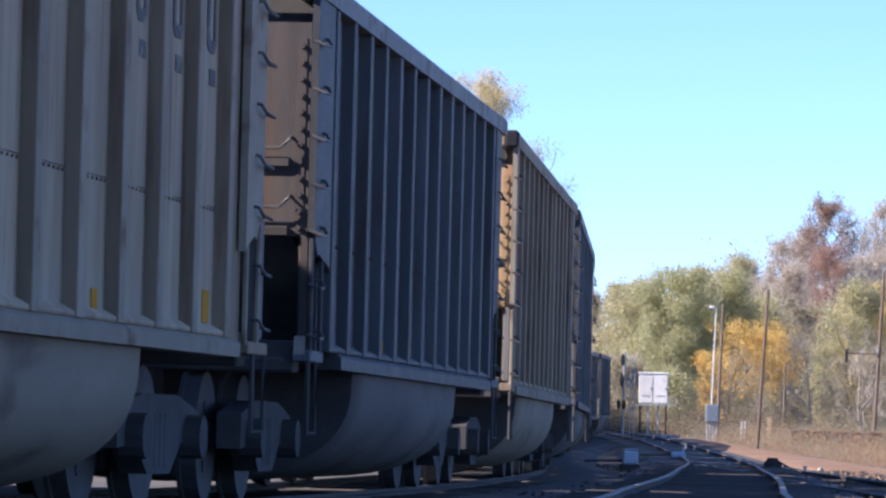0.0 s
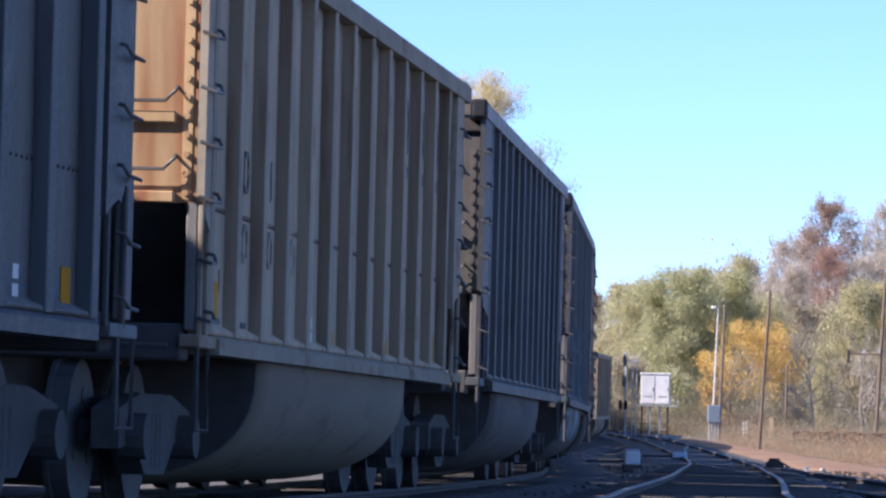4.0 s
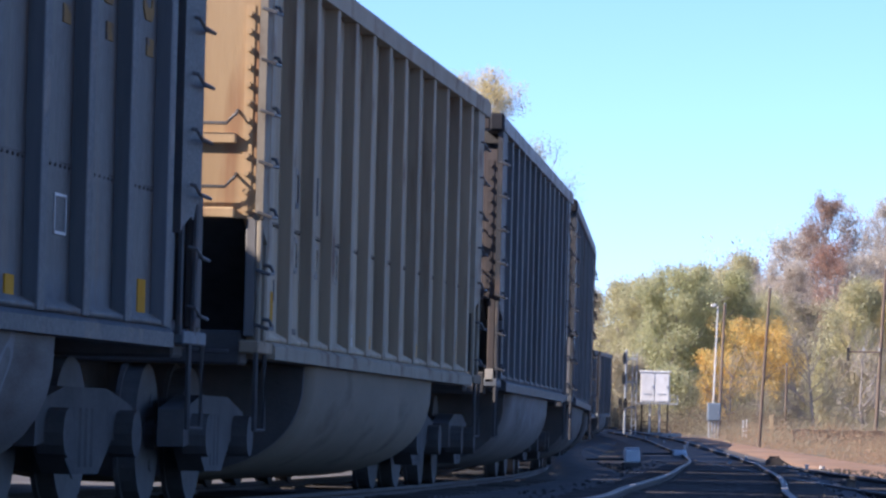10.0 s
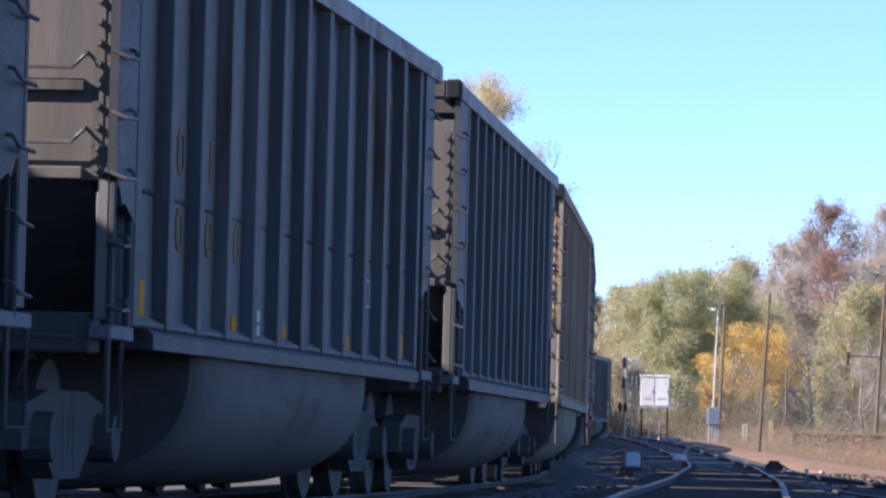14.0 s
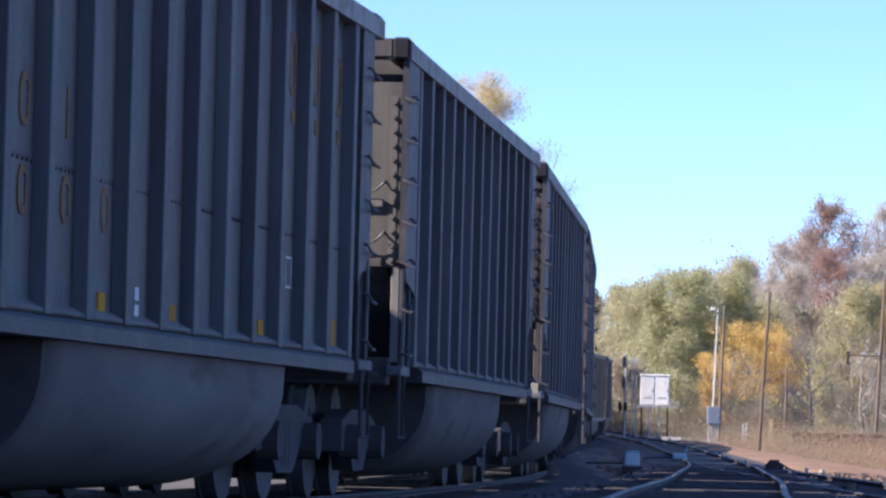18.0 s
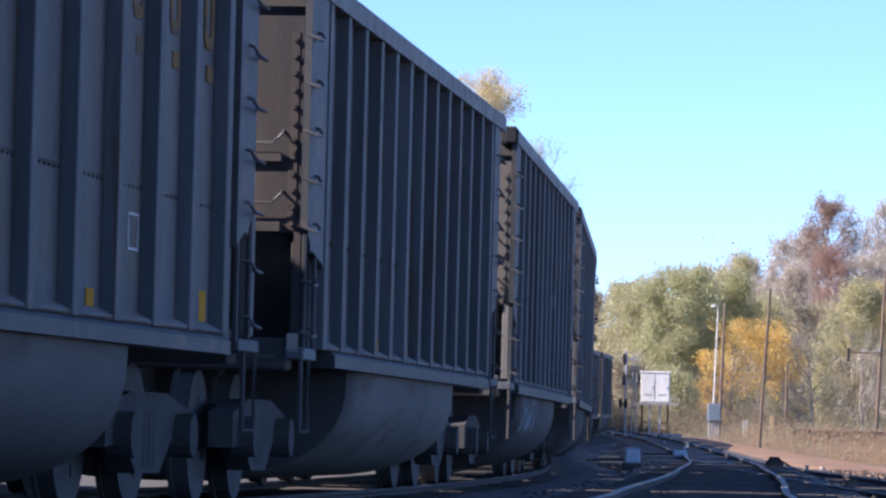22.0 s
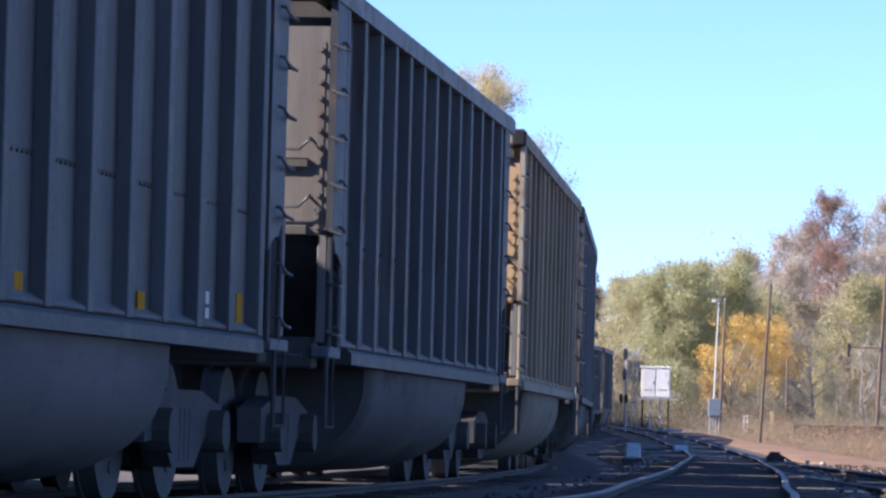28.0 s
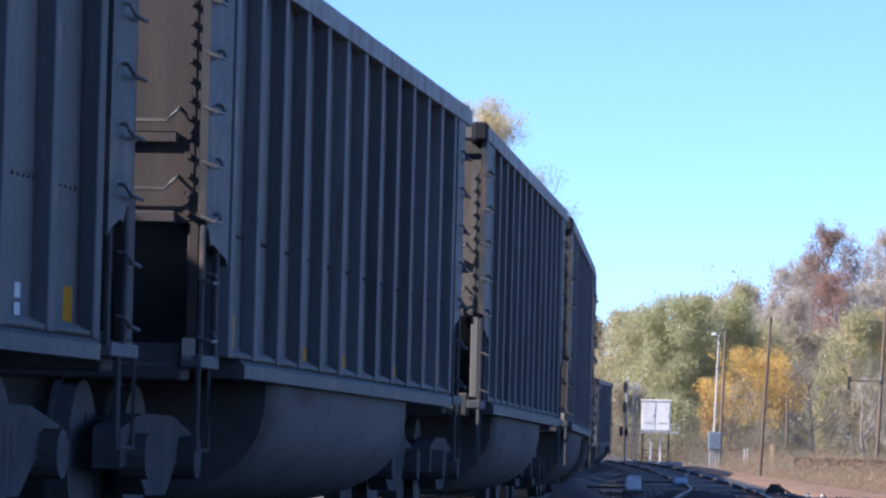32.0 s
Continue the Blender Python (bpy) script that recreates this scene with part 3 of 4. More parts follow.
def strip(name, line, left, right, lift, mat, label, category, crown=0.0):
    """A band of ground along a line on the plan."""
    verts, faces = [], []
    d = np.gradient(line, axis=0)
    d /= np.hypot(d[:, 0], d[:, 1])[:, None]
    nrm = np.stack([d[:, 1], -d[:, 0]], 1)
    offs = [-left - 0.7, -left, 0, right, right + 0.7]
    lifts = [-0.22, 0, crown, 0, -0.22]
    for p, v in zip(line, nrm):
        for o, l in zip(offs, lifts):
            q = p + v * o
            verts.append((q[0], q[1], float(grade(min(p[1], 330))) + lift + l))
    k = len(offs)
    for i in range(len(line) - 1):
        for j in range(k - 1):
            a = i * k + j
            faces.append((a, a + 1, a + k + 1, a + k))
    me = bpy.data.meshes.new(name)
    me.from_pydata(verts, [], faces)
    me.materials.append(mat)
    return tagged(new(name, me), label, category, kind="structure")


RAIL = [(-0.07, -0.17), (0.07, -0.17), (0.07, -0.155), (0.012, -0.13), (0.012, -0.045), (0.036, -0.03), (0.036, -0.006), (0.028, 0.0), (-0.028, 0.0), (-0.036, -0.006), (-0.036, -0.03), (-0.012, -0.045), (-0.012, -0.13), (-0.07, -0.155)]


def rail(line, offset, lift, parent, head):
    verts, faces = [], []
    d = np.gradient(line, axis=0)
    d /= np.hypot(d[:, 0], d[:, 1])[:, None]
    k = len(RAIL)
    for p, v in zip(line, d):
        n = (v[1], -v[0])
        z = float(grade(min(p[1], 330))) + lift
        for a, b in RAIL:
            verts.append((p[0] + n[0] * (offset + a), p[1] + n[1] * (offset + a), z + b))
    for i in range(len(line) - 1):
        for j in range(k):
            faces.append((i * k + j, i * k + (j + 1) % k, (i + 1) * k + (j + 1) % k, (i + 1) * k + j))
    me = bpy.data.meshes.new("rail")
    me.from_pydata(verts, [], faces)
    me.materials.append(rail_side)
    me.materials.append(head)
    for i, f in enumerate(me.polygons):
        f.material_index = 1 if i % k in (6, 7, 8) else 0
    ob = new("rail", me)
    ob.parent = parent
    return ob


def track(label, line, lift, ties, head):
    root = tagged(new("railway_track"), label, "railway track", "tracks", kind="structure")
    for o in (-0.755, 0.755):
        rail(line, o, lift, root, head)
    bm = B()
    box(bm, -1.3, 1.3, -0.11, 0.11, -0.17, 0, 0.012)
    tie = mesh_of(bm, "tie", tie_wood)
    run = np.concatenate([[0], np.cumsum(np.hypot(*np.diff(line, axis=0).T))])
    for s in np.arange(0, run[-1], 0.55):
        x, y = np.interp(s, run, line[:, 0]), np.interp(s, run, line[:, 1])
        if not ties[0] < y < ties[1]:
            continue
        x2, y2 = np.interp(s + 0.2, run, line[:, 0]), np.interp(s + 0.2, run, line[:, 1])
        ob = part("tie", tie, None, root, at=(x, y, float(grade(y)) + lift - 0.072 + random.uniform(-0.01, 0.01)))
        ob.rotation_euler = (0, 0, math.atan2(y2 - y, x2 - x) - math.pi / 2 + random.uniform(-0.02, 0.02))
    return root


build_ground()
MAIN = np.stack([MAIN_X, MAIN_Y], 1)[::2]
MAIN = MAIN[MAIN[:, 1] < 430]
main_ballast = material("main_ballast", [(0.08, 0.078, 0.077), (0.12, 0.115, 0.11), (0.16, 0.15, 0.14)], 0.7, 0.9, bump=0.9, fine=14.0, gloss=0.1)
side_way = np.gradient(MAIN, axis=0)
side_way = np.stack([side_way[:, 1], -side_way[:, 0]], 1) / np.hypot(*side_way.T)[:, None]
strip("ballast", MAIN, 6.5, 0.72, -0.085, main_ballast, "grey crushed stone under the main line and beyond it", "ballast", 0.0)
strip("ballast", MAIN + side_way * 1.4, 0.66, 0.6, -0.085, gravel_dark, "dark grey crushed stone beside the main line", "ballast", 0.0)
strip("ballast", SECOND, 1.75, 1.6, -0.03, gravel_dark, "dark grey crushed stone under the second line", "ballast", 0.0)
strip("ballast", THIRD, 1.6, 1.9, -0.09, gravel_dark, "dark grey crushed stone under the siding", "ballast", 0.0)
# main heads dulled in colour, in place of the dark train they would mirror
track("dull dark running rails on wooden ties, under the train", MAIN, 0.0, (26, 66), rail_dull)
track("shiny curved rails on wooden ties beside the train", SECOND, 0.06, (32, 120), rail_head)
track("dull rails of a siding on wooden ties", THIRD, 0.0, (50, 120), rail_dull)
ROAD = along([(14, -140), (12.5, -40), (10.9, 30), (10.6, 66), (11.0, 94), (12.0, 140), (12.35, 179), (12.6, 225), (12.9, 246)], 1.5)
strip("dirt_road", ROAD, 1.2, 1.2, -0.14, red_dirt, "reddish sunlit cinder strip beside the siding", "dirt road", 0.03)


def stones(count, seed):
    """Loose ballast and chips between the tracks, too fine to count."""
    rng = np.random.default_rng(seed)
    y = 34 + 90 * rng.random(count) ** 1.3
    side = rng.uniform(-1.4, 8.5, count)
    x = np.interp(y, MAIN_Y, MAIN_X) + 2.0 + side
    second = np.interp(y, SECOND[:, 1], SECOND[:, 0])
    third = np.interp(y, THIRD[:, 1], THIRD[:, 0])
    z = np.where(np.abs(x - second) < 1.75, -0.045, np.where(np.abs(x - third) < 1.8, -0.1, -0.13)) + grade(y)
    r = 0.016 + 0.03 * rng.random(count) ** 3
    c = np.stack([x, y, z + r * 0.3], 1)
    shape = np.array([[1, 0, 0], [-1, 0, 0], [0, 1, 0], [0, -1, 0], [0, 0, 0.8], [0, 0, -0.8]])
    a = rng.random(count) * math.tau
    ca, sa = np.cos(a), np.sin(a)
    p = shape[None] * (r[:, None, None] * rng.uniform(0.6, 1.3, (count, 6, 1)))
    q = np.stack([p[..., 0] * ca[:, None] - p[..., 1] * sa[:, None], p[..., 0] * sa[:, None] + p[..., 1] * ca[:, None], p[..., 2] + 0.3 * p[..., 0]], -1)
    v = (c[:, None] + q).reshape(-1, 3)
    tri = np.array([[0, 2, 4], [2, 1, 4], [1, 3, 4], [3, 0, 4], [2, 0, 5], [1, 2, 5], [3, 1, 5], [0, 3, 5]])
    f = (np.arange(count)[:, None, None] * 6 + tri[None]).reshape(-1, 3)
    me = bpy.data.meshes.new("gravel")
    me.from_pydata(v.tolist(), [], f.tolist())
    me.materials.append(stone_grey)
    tagged(new("gravel", me), "loose grey ballast stones between the tracks", "gravel", kind="stuff")


# ---- trees ----
bark_grey = material("bark_grey", [(0.20, 0.17, 0.15), (0.30, 0.265, 0.24), (0.38, 0.345, 0.315)], 4.0, 0.9, stretch=(3, 3, 0.6))
pole_wood = material("pole_wood", [(0.12, 0.085, 0.06), (0.2, 0.15, 0.11)], 3.0, 0.9, stretch=(4, 4, 0.4))


def leaf_material(name, colours, low=0.78, high=1.24):
    m = material(name, colours, 0.9, 0.8, bump=0, spread=0.05)
    nodes, links = m.node_tree.nodes, m.node_tree.links
    tone = [n for n in nodes if n.type == "HUE_SAT"][0]
    geo = nodes.new("ShaderNodeNewGeometry")
    vary = nodes.new("ShaderNodeMapRange")
    vary.inputs["To Min"].default_value, vary.inputs["To Max"].default_value = low, high
    links.new(geo.outputs["Random Per Island"], vary.inputs[0])
    links.new(vary.outputs[0], tone.inputs["Value"])
    shader = nodes["Principled BSDF"]
    light = nodes.new("ShaderNodeBsdfTranslucent")
    links.new(tone.outputs[0], light.inputs["Color"])
    mix = nodes.new("ShaderNodeMixShader")
    mix.inputs[0].default_value = 0.45
    links.new(shader.outputs[0], mix.inputs[1])
    links.new(light.outputs[0], mix.inputs[2])
    links.new(mix.outputs[0], nodes["Material Output"].inputs[0])
    return m


# leaf colours paler than real leaves: distance haze is put into them
leaf_green = leaf_material("leaf_green", [(0.36, 0.37, 0.19), (0.47, 0.465, 0.255), (0.54, 0.52, 0.32)])
leaf_olive = leaf_material("leaf_olive", [(0.42, 0.40, 0.225), (0.53, 0.50, 0.29), (0.60, 0.56, 0.36)])
leaf_gold = leaf_material("leaf_gold", [(0.48, 0.29, 0.10), (0.72, 0.52, 0.16), (0.84, 0.68, 0.27)])
leaf_rust = leaf_material("leaf_rust", [(0.34, 0.2, 0.145), (0.42, 0.265, 0.195), (0.46, 0.32, 0.25)])
leaf_plum = leaf_material("leaf_plum", [(0.26, 0.165, 0.125), (0.36, 0.25, 0.185), (0.44, 0.335, 0.255)])
leaf_brush = leaf_material("leaf_brush", [(0.30, 0.265, 0.175), (0.36, 0.325, 0.22), (0.41, 0.375, 0.26)], 0.82, 1.18)
leaf_straw = leaf_material("leaf_straw", [(0.32, 0.19, 0.105), (0.40, 0.265, 0.155), (0.45, 0.34, 0.21)], 0.75, 1.25)
leaf_under = leaf_material("leaf_under", [(0.14, 0.11, 0.075), (0.2, 0.155, 0.1), (0.27, 0.21, 0.13)])
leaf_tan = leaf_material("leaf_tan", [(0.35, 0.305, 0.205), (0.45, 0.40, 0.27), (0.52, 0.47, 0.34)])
leaf_dusk = leaf_material("leaf_dusk", [(0.45, 0.39, 0.31), (0.55, 0.49, 0.40), (0.62, 0.56, 0.47)])
leaf_yellow = leaf_material("leaf_yellow", [(0.54, 0.46, 0.22), (0.66, 0.56, 0.29), (0.66, 0.58, 0.36)])


stone_grey = leaf_material("stone_grey", [(0.055, 0.053, 0.052), (0.085, 0.081, 0.078), (0.13, 0.122, 0.115)])
stones(10000, 3)


def tubes(segments, sides=5):
    """Tapered limbs: arrays of (a, b, radius a, radius b) into one vertex and face list."""
    verts, faces = [], []
    for a, b, ra, rb in segments:
        d = b - a
        n = np.linalg.norm(d)
        d = d / (n + 1e-9)
        u = np.cross(d, (0, 0, 1) if abs(d[2]) < 0.9 else (1, 0, 0))
        u /= np.linalg.norm(u)
        v = np.cross(d, u)
        base = len(verts)
        for p, r in ((a, ra), (b, rb)):
            for k in range(sides):
                w = k * math.tau / sides
                verts.append(p + r * (math.cos(w) * u + math.sin(w) * v))
        for k in range(sides):
            faces.append((base + k, base + (k + 1) % sides, base + sides + (k + 1) % sides, base + sides + k))
    return verts, faces


def grow(rng, height, spread, levels, first=0.3, twigs=5):
    """Limbs of a tree whose foot is at the origin, and the twig ends."""
    segs, tips = [], []
    trunk = [np.array([0.0, 0, 0])]
    for i in range(6):
        trunk.append(trunk[-1] + np.array([rng.normal(0, 0.02) * height, rng.normal(0, 0.02) * height, height * 0.88 / 6]))
    r0 = height * 0.017
    for i in range(6):
        segs.append((trunk[i], trunk[i + 1], r0 * (1 - i / 6.6), r0 * (1 - (i + 1) / 6.6)))

    def limb(start, way, length, radius, level):
        mid = start + way * length * 0.5
        bend = way + rng.normal(0, 0.16, 3) + np.array([0, 0, 0.12])
        bend /= np.linalg.norm(bend)
        end = mid + bend * length * 0.5
        segs.append((start, mid, radius, radius * 0.75))
        segs.append((mid, end, radius * 0.75, radius * 0.45))
        if level == 0:
            tips.append((mid, end))
            return
        for k in range(twigs):
            f = 0.35 + 0.65 * (k + rng.random()) / twigs
            at = start + (mid - start) * min(1, f * 2) if f < 0.5 else mid + (end - mid) * (f * 2 - 1)
            w = bend * 0.7 + rng.normal(0, 0.62, 3)
            w /= np.linalg.norm(w)
            limb(at, w, length * rng.uniform(0.4, 0.62), radius * 0.45, level - 1)

    count = int(11 + height * 0.5)
    for k in range(count):
        f = first + (1 - first) * (k + rng.random()) / count
        q = f * 6
        i = min(int(q), 5)
        at = trunk[i] + (trunk[i + 1] - trunk[i]) * (q - i)
        a = rng.random() * math.tau
        up = 0.25 + 0.75 * f
        w = np.array([math.cos(a), math.sin(a), up])
        w /= np.linalg.norm(w)
        reach = spread * (0.55 + 0.75 * math.sin(math.pi * min(1, 0.25 + 0.7 * (f - first) / (1 - first)))) * rng.uniform(0.75, 1.15)
        limb(at, w, reach, r0 * 0.42 * (1.1 - f * 0.6), levels)
    return segs, tips


def leaves(rng, tips, count, size, scatter):
    """Small bent leaves in clumps about the twig ends: vertices and faces."""
    mids = np.array([t[0] for t in tips])
    ends = np.array([t[1] for t in tips])
    pick = rng.integers(0, len(tips), count)
    f = rng.random((count, 1))
    c = mids[pick] * (1 - f) + ends[pick] * f + np.clip(rng.normal(0, scatter, (count, 3)), -1.5 * scatter, 1.5 * scatter)
    a = rng.normal(0, 1, (count, 3))
    a /= np.linalg.norm(a, axis=1)[:, None]
    b = np.cross(a, rng.normal(0, 1, (count, 3)))
    b /= np.linalg.norm(b, axis=1)[:, None]
    s = size * rng.uniform(0.5, 1.3, (count, 1))
    n = np.cross(a, b)
    v = np.stack([c - a * s, c + b * s * 0.6 + n * s * 0.2, c + a * s, c - b * s * 0.6 + n * s * 0.2], 1).reshape(-1, 3)
    i = np.arange(count)[:, None] * 4
    faces = np.concatenate([i + np.array([[0, 1, 2]]), i + np.array([[0, 2, 3]])])
    return v, faces


def tree(label, x, y, height, spread, leaf, count, size, seed, levels=2, first=0.3, name="tree", lower=0.0, z=None, twigs=5, scatter=0.22):
    rng = np.random.default_rng(seed)
    base = float(rise(x, y)) if z is None else z
    root = tagged(new(name), label, name.replace("_", " "), "trees behind the line")
    root.location = (x, y, base - 0.1 + lower)
    segs, tips = grow(rng, height, spread, levels, first, twigs)
    tall = np.percentile([t[1][2] for t in tips], 98)
    wide = np.percentile([np.hypot(t[1][0], t[1][1]) for t in tips], 88)
    fit = np.array([spread / wide, spread / wide, height / tall])
    segs = [(a * fit, b * fit, r, q) for a, b, r, q in segs]
    tips = [(a * fit, b * fit) for a, b in tips]
    tips = [(a, b) for a, b in tips if np.hypot(b[0], b[1]) < spread * 1.12 and b[2] < height * 1.03]
    v, f = tubes(segs[:6], 8)
    me = bpy.data.meshes.new("trunk")
    me.from_pydata([tuple(p) for p in v], [], f)
    me.materials.append(bark_grey)
    part("trunk", me, None, root)
    v, f = tubes(segs[6:], 3)
    me = bpy.data.meshes.new("branchwork")
    me.from_pydata([tuple(p) for p in v], [], f)
    me.materials.append(bark_grey)
    part("branchwork", me, None, root)
    if count:
        v, f = leaves(rng, tips, count, size, scatter)
        me = bpy.data.meshes.new("crown")
        me.from_pydata(v.tolist(), [], f.tolist())
        me.materials.append(leaf)
        part("crown", me, None, root)
    return root


TREES = [
    # x, y, top, spread, leaf, leaves, size, first limb, words
    (1.3, 300, 23.6, 5.2, leaf_yellow, 40000, 0.08, 0.3, "tall slender tree with thin yellow autumn leaves behind the train"),
    (5.2, 300, 19.4, 3.4, leaf_olive, 9000, 0.07, 0.4, "slim tree with thin yellow autumn leaves behind the train"),
    (21.6, 318, 8.9, 3.2, leaf_gold, 8500, 0.10, 0.34, "round tree with golden orange autumn leaves"),
    (18.9, 322, 6.6, 1.3, leaf_gold, 2600, 0.12, 0.2, "young tree with golden orange autumn leaves"),
    (16.8, 340, 12.9, 3.5, leaf_green, 21000, 0.12, 0.05, "broad tree with dull green leaves"),
    (20.2, 348, 12.9, 3.2, leaf_green, 19000, 0.12, 0.05, "broad tree with dull green leaves"),
    (12.9, 352, 12.0, 2.6, leaf_olive, 14000, 0.12, 0.05, "olive brown tree losing its leaves"),
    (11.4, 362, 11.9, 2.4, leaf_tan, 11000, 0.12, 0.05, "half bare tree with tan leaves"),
    (23.6, 352, 11.8, 3.0, leaf_olive, 13000, 0.12, 0.05, "olive brown tree losing its leaves"),
    (14.7, 346, 12.3, 2.9, leaf_olive, 13000, 0.12, 0.05, "broad tree with dull olive leaves"),
    (21.7, 385, 14.6, 3.4, leaf_olive, 15000, 0.13, 0.05, "olive brown tree losing its leaves"),
    (25.1, 410, 17.0, 2.6, leaf_olive, 8000, 0.13, 0.2, "slim half bare tree with olive leaves"),
    (27.4, 415, 16.8, 2.8, leaf_dusk, 9000, 0.13, 0.2, "slim half bare tree with olive leaves"),
    (31.3, 430, 20.0, 3.6, leaf_dusk, 5200, 0.12, 0.25, "bare grey tree with a few tan leaves on the hill"),
    (34.0, 436, 20.6, 3.2, leaf_dusk, 5200, 0.12, 0.25, "bare grey tree with a few tan leaves on the hill"),
    (34.9, 424, 23.2, 2.8, leaf_plum, 4600, 0.12, 0.55, "tall oak with a dark plum-brown crown on the hill"),
    (39.6, 440, 23.2, 3.6, leaf_dusk, 4200, 0.12, 0.25, "bare grey tree with a few tan leaves on the hill"),
    (41.4, 430, 23.4, 3.6, leaf_dusk, 4200, 0.12, 0.25, "bare grey tree with a few tan leaves on the hill"),
    (33.8, 402, 17.9, 2.2, leaf_rust, 5000, 0.12, 0.3, "half bare tree with rust red leaves"),
    (29.6, 405, 16.2, 3.0, leaf_dusk, 6500, 0.13, 0.25, "half bare tree with tan leaves"),
    (37.0, 405, 17.5, 3.0, leaf_dusk, 6500, 0.13, 0.25, "half bare tree with tan leaves"),
    (28.7, 332, 12.0, 2.6, leaf_olive, 13000, 0.115, 0.05, "bushy tree with pale olive yellow leaves"),
    (31.1, 336, 11.9, 2.6, leaf_yellow, 12000, 0.115, 0.05, "bushy tree with pale yellow leaves"),
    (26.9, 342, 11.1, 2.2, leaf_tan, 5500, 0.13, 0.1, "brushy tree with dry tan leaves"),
    (33.2, 334, 12.4, 2.8, leaf_yellow, 13000, 0.115, 0.05, "bushy tree with pale greenish yellow leaves"),
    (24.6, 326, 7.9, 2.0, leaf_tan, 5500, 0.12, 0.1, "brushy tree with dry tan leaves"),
    (21.7, 350, 9.9, 2.6, leaf_olive, 6500, 0.14, 0.1, "olive brown tree losing its leaves"),
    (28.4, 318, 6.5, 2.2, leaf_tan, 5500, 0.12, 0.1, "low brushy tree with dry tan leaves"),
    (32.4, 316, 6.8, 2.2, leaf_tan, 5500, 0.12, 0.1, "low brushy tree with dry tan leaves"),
    (15.8, 316, 5.2, 1.8, leaf_green, 5500, 0.12, 0.1, "low leafy green shrub tree"),
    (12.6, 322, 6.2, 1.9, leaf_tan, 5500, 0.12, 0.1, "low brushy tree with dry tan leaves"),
]
for i, (x, y, top, r, leaf, count, size, first, words) in enumerate(TREES):
    tree(words, x, y, top - float(rise(x, y)) + 0.1, r, leaf, int(count * 2.2), size * 0.66, 100 + i, first=first, scatter=0.4 if leaf in (leaf_green, leaf_olive) else 0.34 if leaf is leaf_yellow else 0.28)


def thicket(name, label, leaf, count, xs, ys, low, high, size, seed, height=None):
    """Brush too fine to count: small leaves and stalks heaped over the land."""
    rng = np.random.default_rng(seed)
    n = count
    x = rng.uniform(*xs, n)
    y = rng.uniform(*ys, n)
    h = np.array([low + (high - low) * max(0.0, 0.5 + 1.1 * noise.noise((a * 0.45, b * 0.12, seed))) for a, b in zip(x, y)])
    z = rise(x, y) - 0.05 + h * rng.random(n) ** 1.4
    c = np.stack([x, y, z], 1)
    up = rng.normal(0, 0.45, (n, 3)) + np.array([0, 0, 1.0])
    up /= np.linalg.norm(up, axis=1)[:, None]
    b = np.cross(up, rng.normal(0, 1, (n, 3)))
    b /= np.linalg.norm(b, axis=1)[:, None]
    s = size * rng.uniform(0.5, 1.4, (n, 1))
    v = np.stack([c - up * s, c + b * s * 0.35, c + up * s, c - b * s * 0.35], 1).reshape(-1, 3)
    i = np.arange(n)[:, None] * 4
    f = np.concatenate([i + np.array([[0, 1, 2]]), i + np.array([[0, 2, 3]])])
    me = bpy.data.meshes.new(name)
    me.from_pydata(v.tolist(), [], f.tolist())
    me.materials.append(leaf)
    return tagged(new(name, me), label, name, kind="stuff")


thicket("brush", "tangled tan brush below the trees", leaf_brush, 130000, (8, 44), (296, 345), 1.0, 4.2, 0.055, 5)
thicket("brush", "olive brush along the foot of the hill", leaf_olive, 60000, (9, 44), (330, 385), 1.5, 6.0, 0.085, 6)
thicket("woods", "distant bare woods on the hillside", bark_grey, 30000, (27, 60), (440, 520), 2.0, 9.0, 0.22, 7)
thicket("brush", "dark brown undergrowth behind the signal cabinet", leaf_under, 26000, (9.5, 22), (279, 300), 0.6, 2.6, 0.05, 15)
for x, y, height, seed in ((27.2, 300, 7.2, 301), (29.8, 304, 6.6, 302), (24.6, 306, 7.6, 303), (31.8, 298, 6.2, 304), (18.6, 302, 5.6, 305)):
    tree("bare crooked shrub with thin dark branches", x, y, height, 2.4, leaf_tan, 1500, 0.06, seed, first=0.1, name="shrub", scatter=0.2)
thicket("dry_grass", "dry orange grass and weeds beside the cinder strip", leaf_straw, 80000, (14.0, 30), (165, 246), 0.15, 1.5, 0.034, 8)
thicket("dry_grass", "dry yellow grass along the brush", leaf_brush, 80000, (14.4, 42), (175, 300), 0.3, 1.3, 0.042, 9)
thicket("dry_grass", "low dry grass at the edge of the cinder strip", leaf_straw, 12000, (13.9, 19), (122, 172), 0.08, 0.45, 0.035, 10)


# ---- things beside the line ----
white_paint = material("white_paint", [(0.6, 0.585, 0.55), (0.74, 0.725, 0.69)], 2.0, 0.6, bump=0.05, spots=((0.45, 0.42, 0.38), 3.0, 0.6, 0.75))
galvanised = material("galvanised", [(0.32, 0.33, 0.34), (0.48, 0.49, 0.5)], 6.0, 0.5, metal=0.4, bump=0.05)
signal_black = material("signal_black", [(0.012, 0.012, 0.013), (0.03, 0.03, 0.03)], 6.0, 0.6, bump=0.05)
blue_grey = material("blue_grey", [(0.15, 0.19, 0.24), (0.21, 0.26, 0.31)], 5.0, 0.6, bump=0.1)
blue_box = material("blue_box", [(0.5, 0.57, 0.64), (0.62, 0.68, 0.74)], 5.0, 0.6, bump=0.1)
old_iron = material("old_iron", [(0.02, 0.018, 0.017), (0.06, 0.05, 0.045)], 7.0, 0.8, bump=0.3)
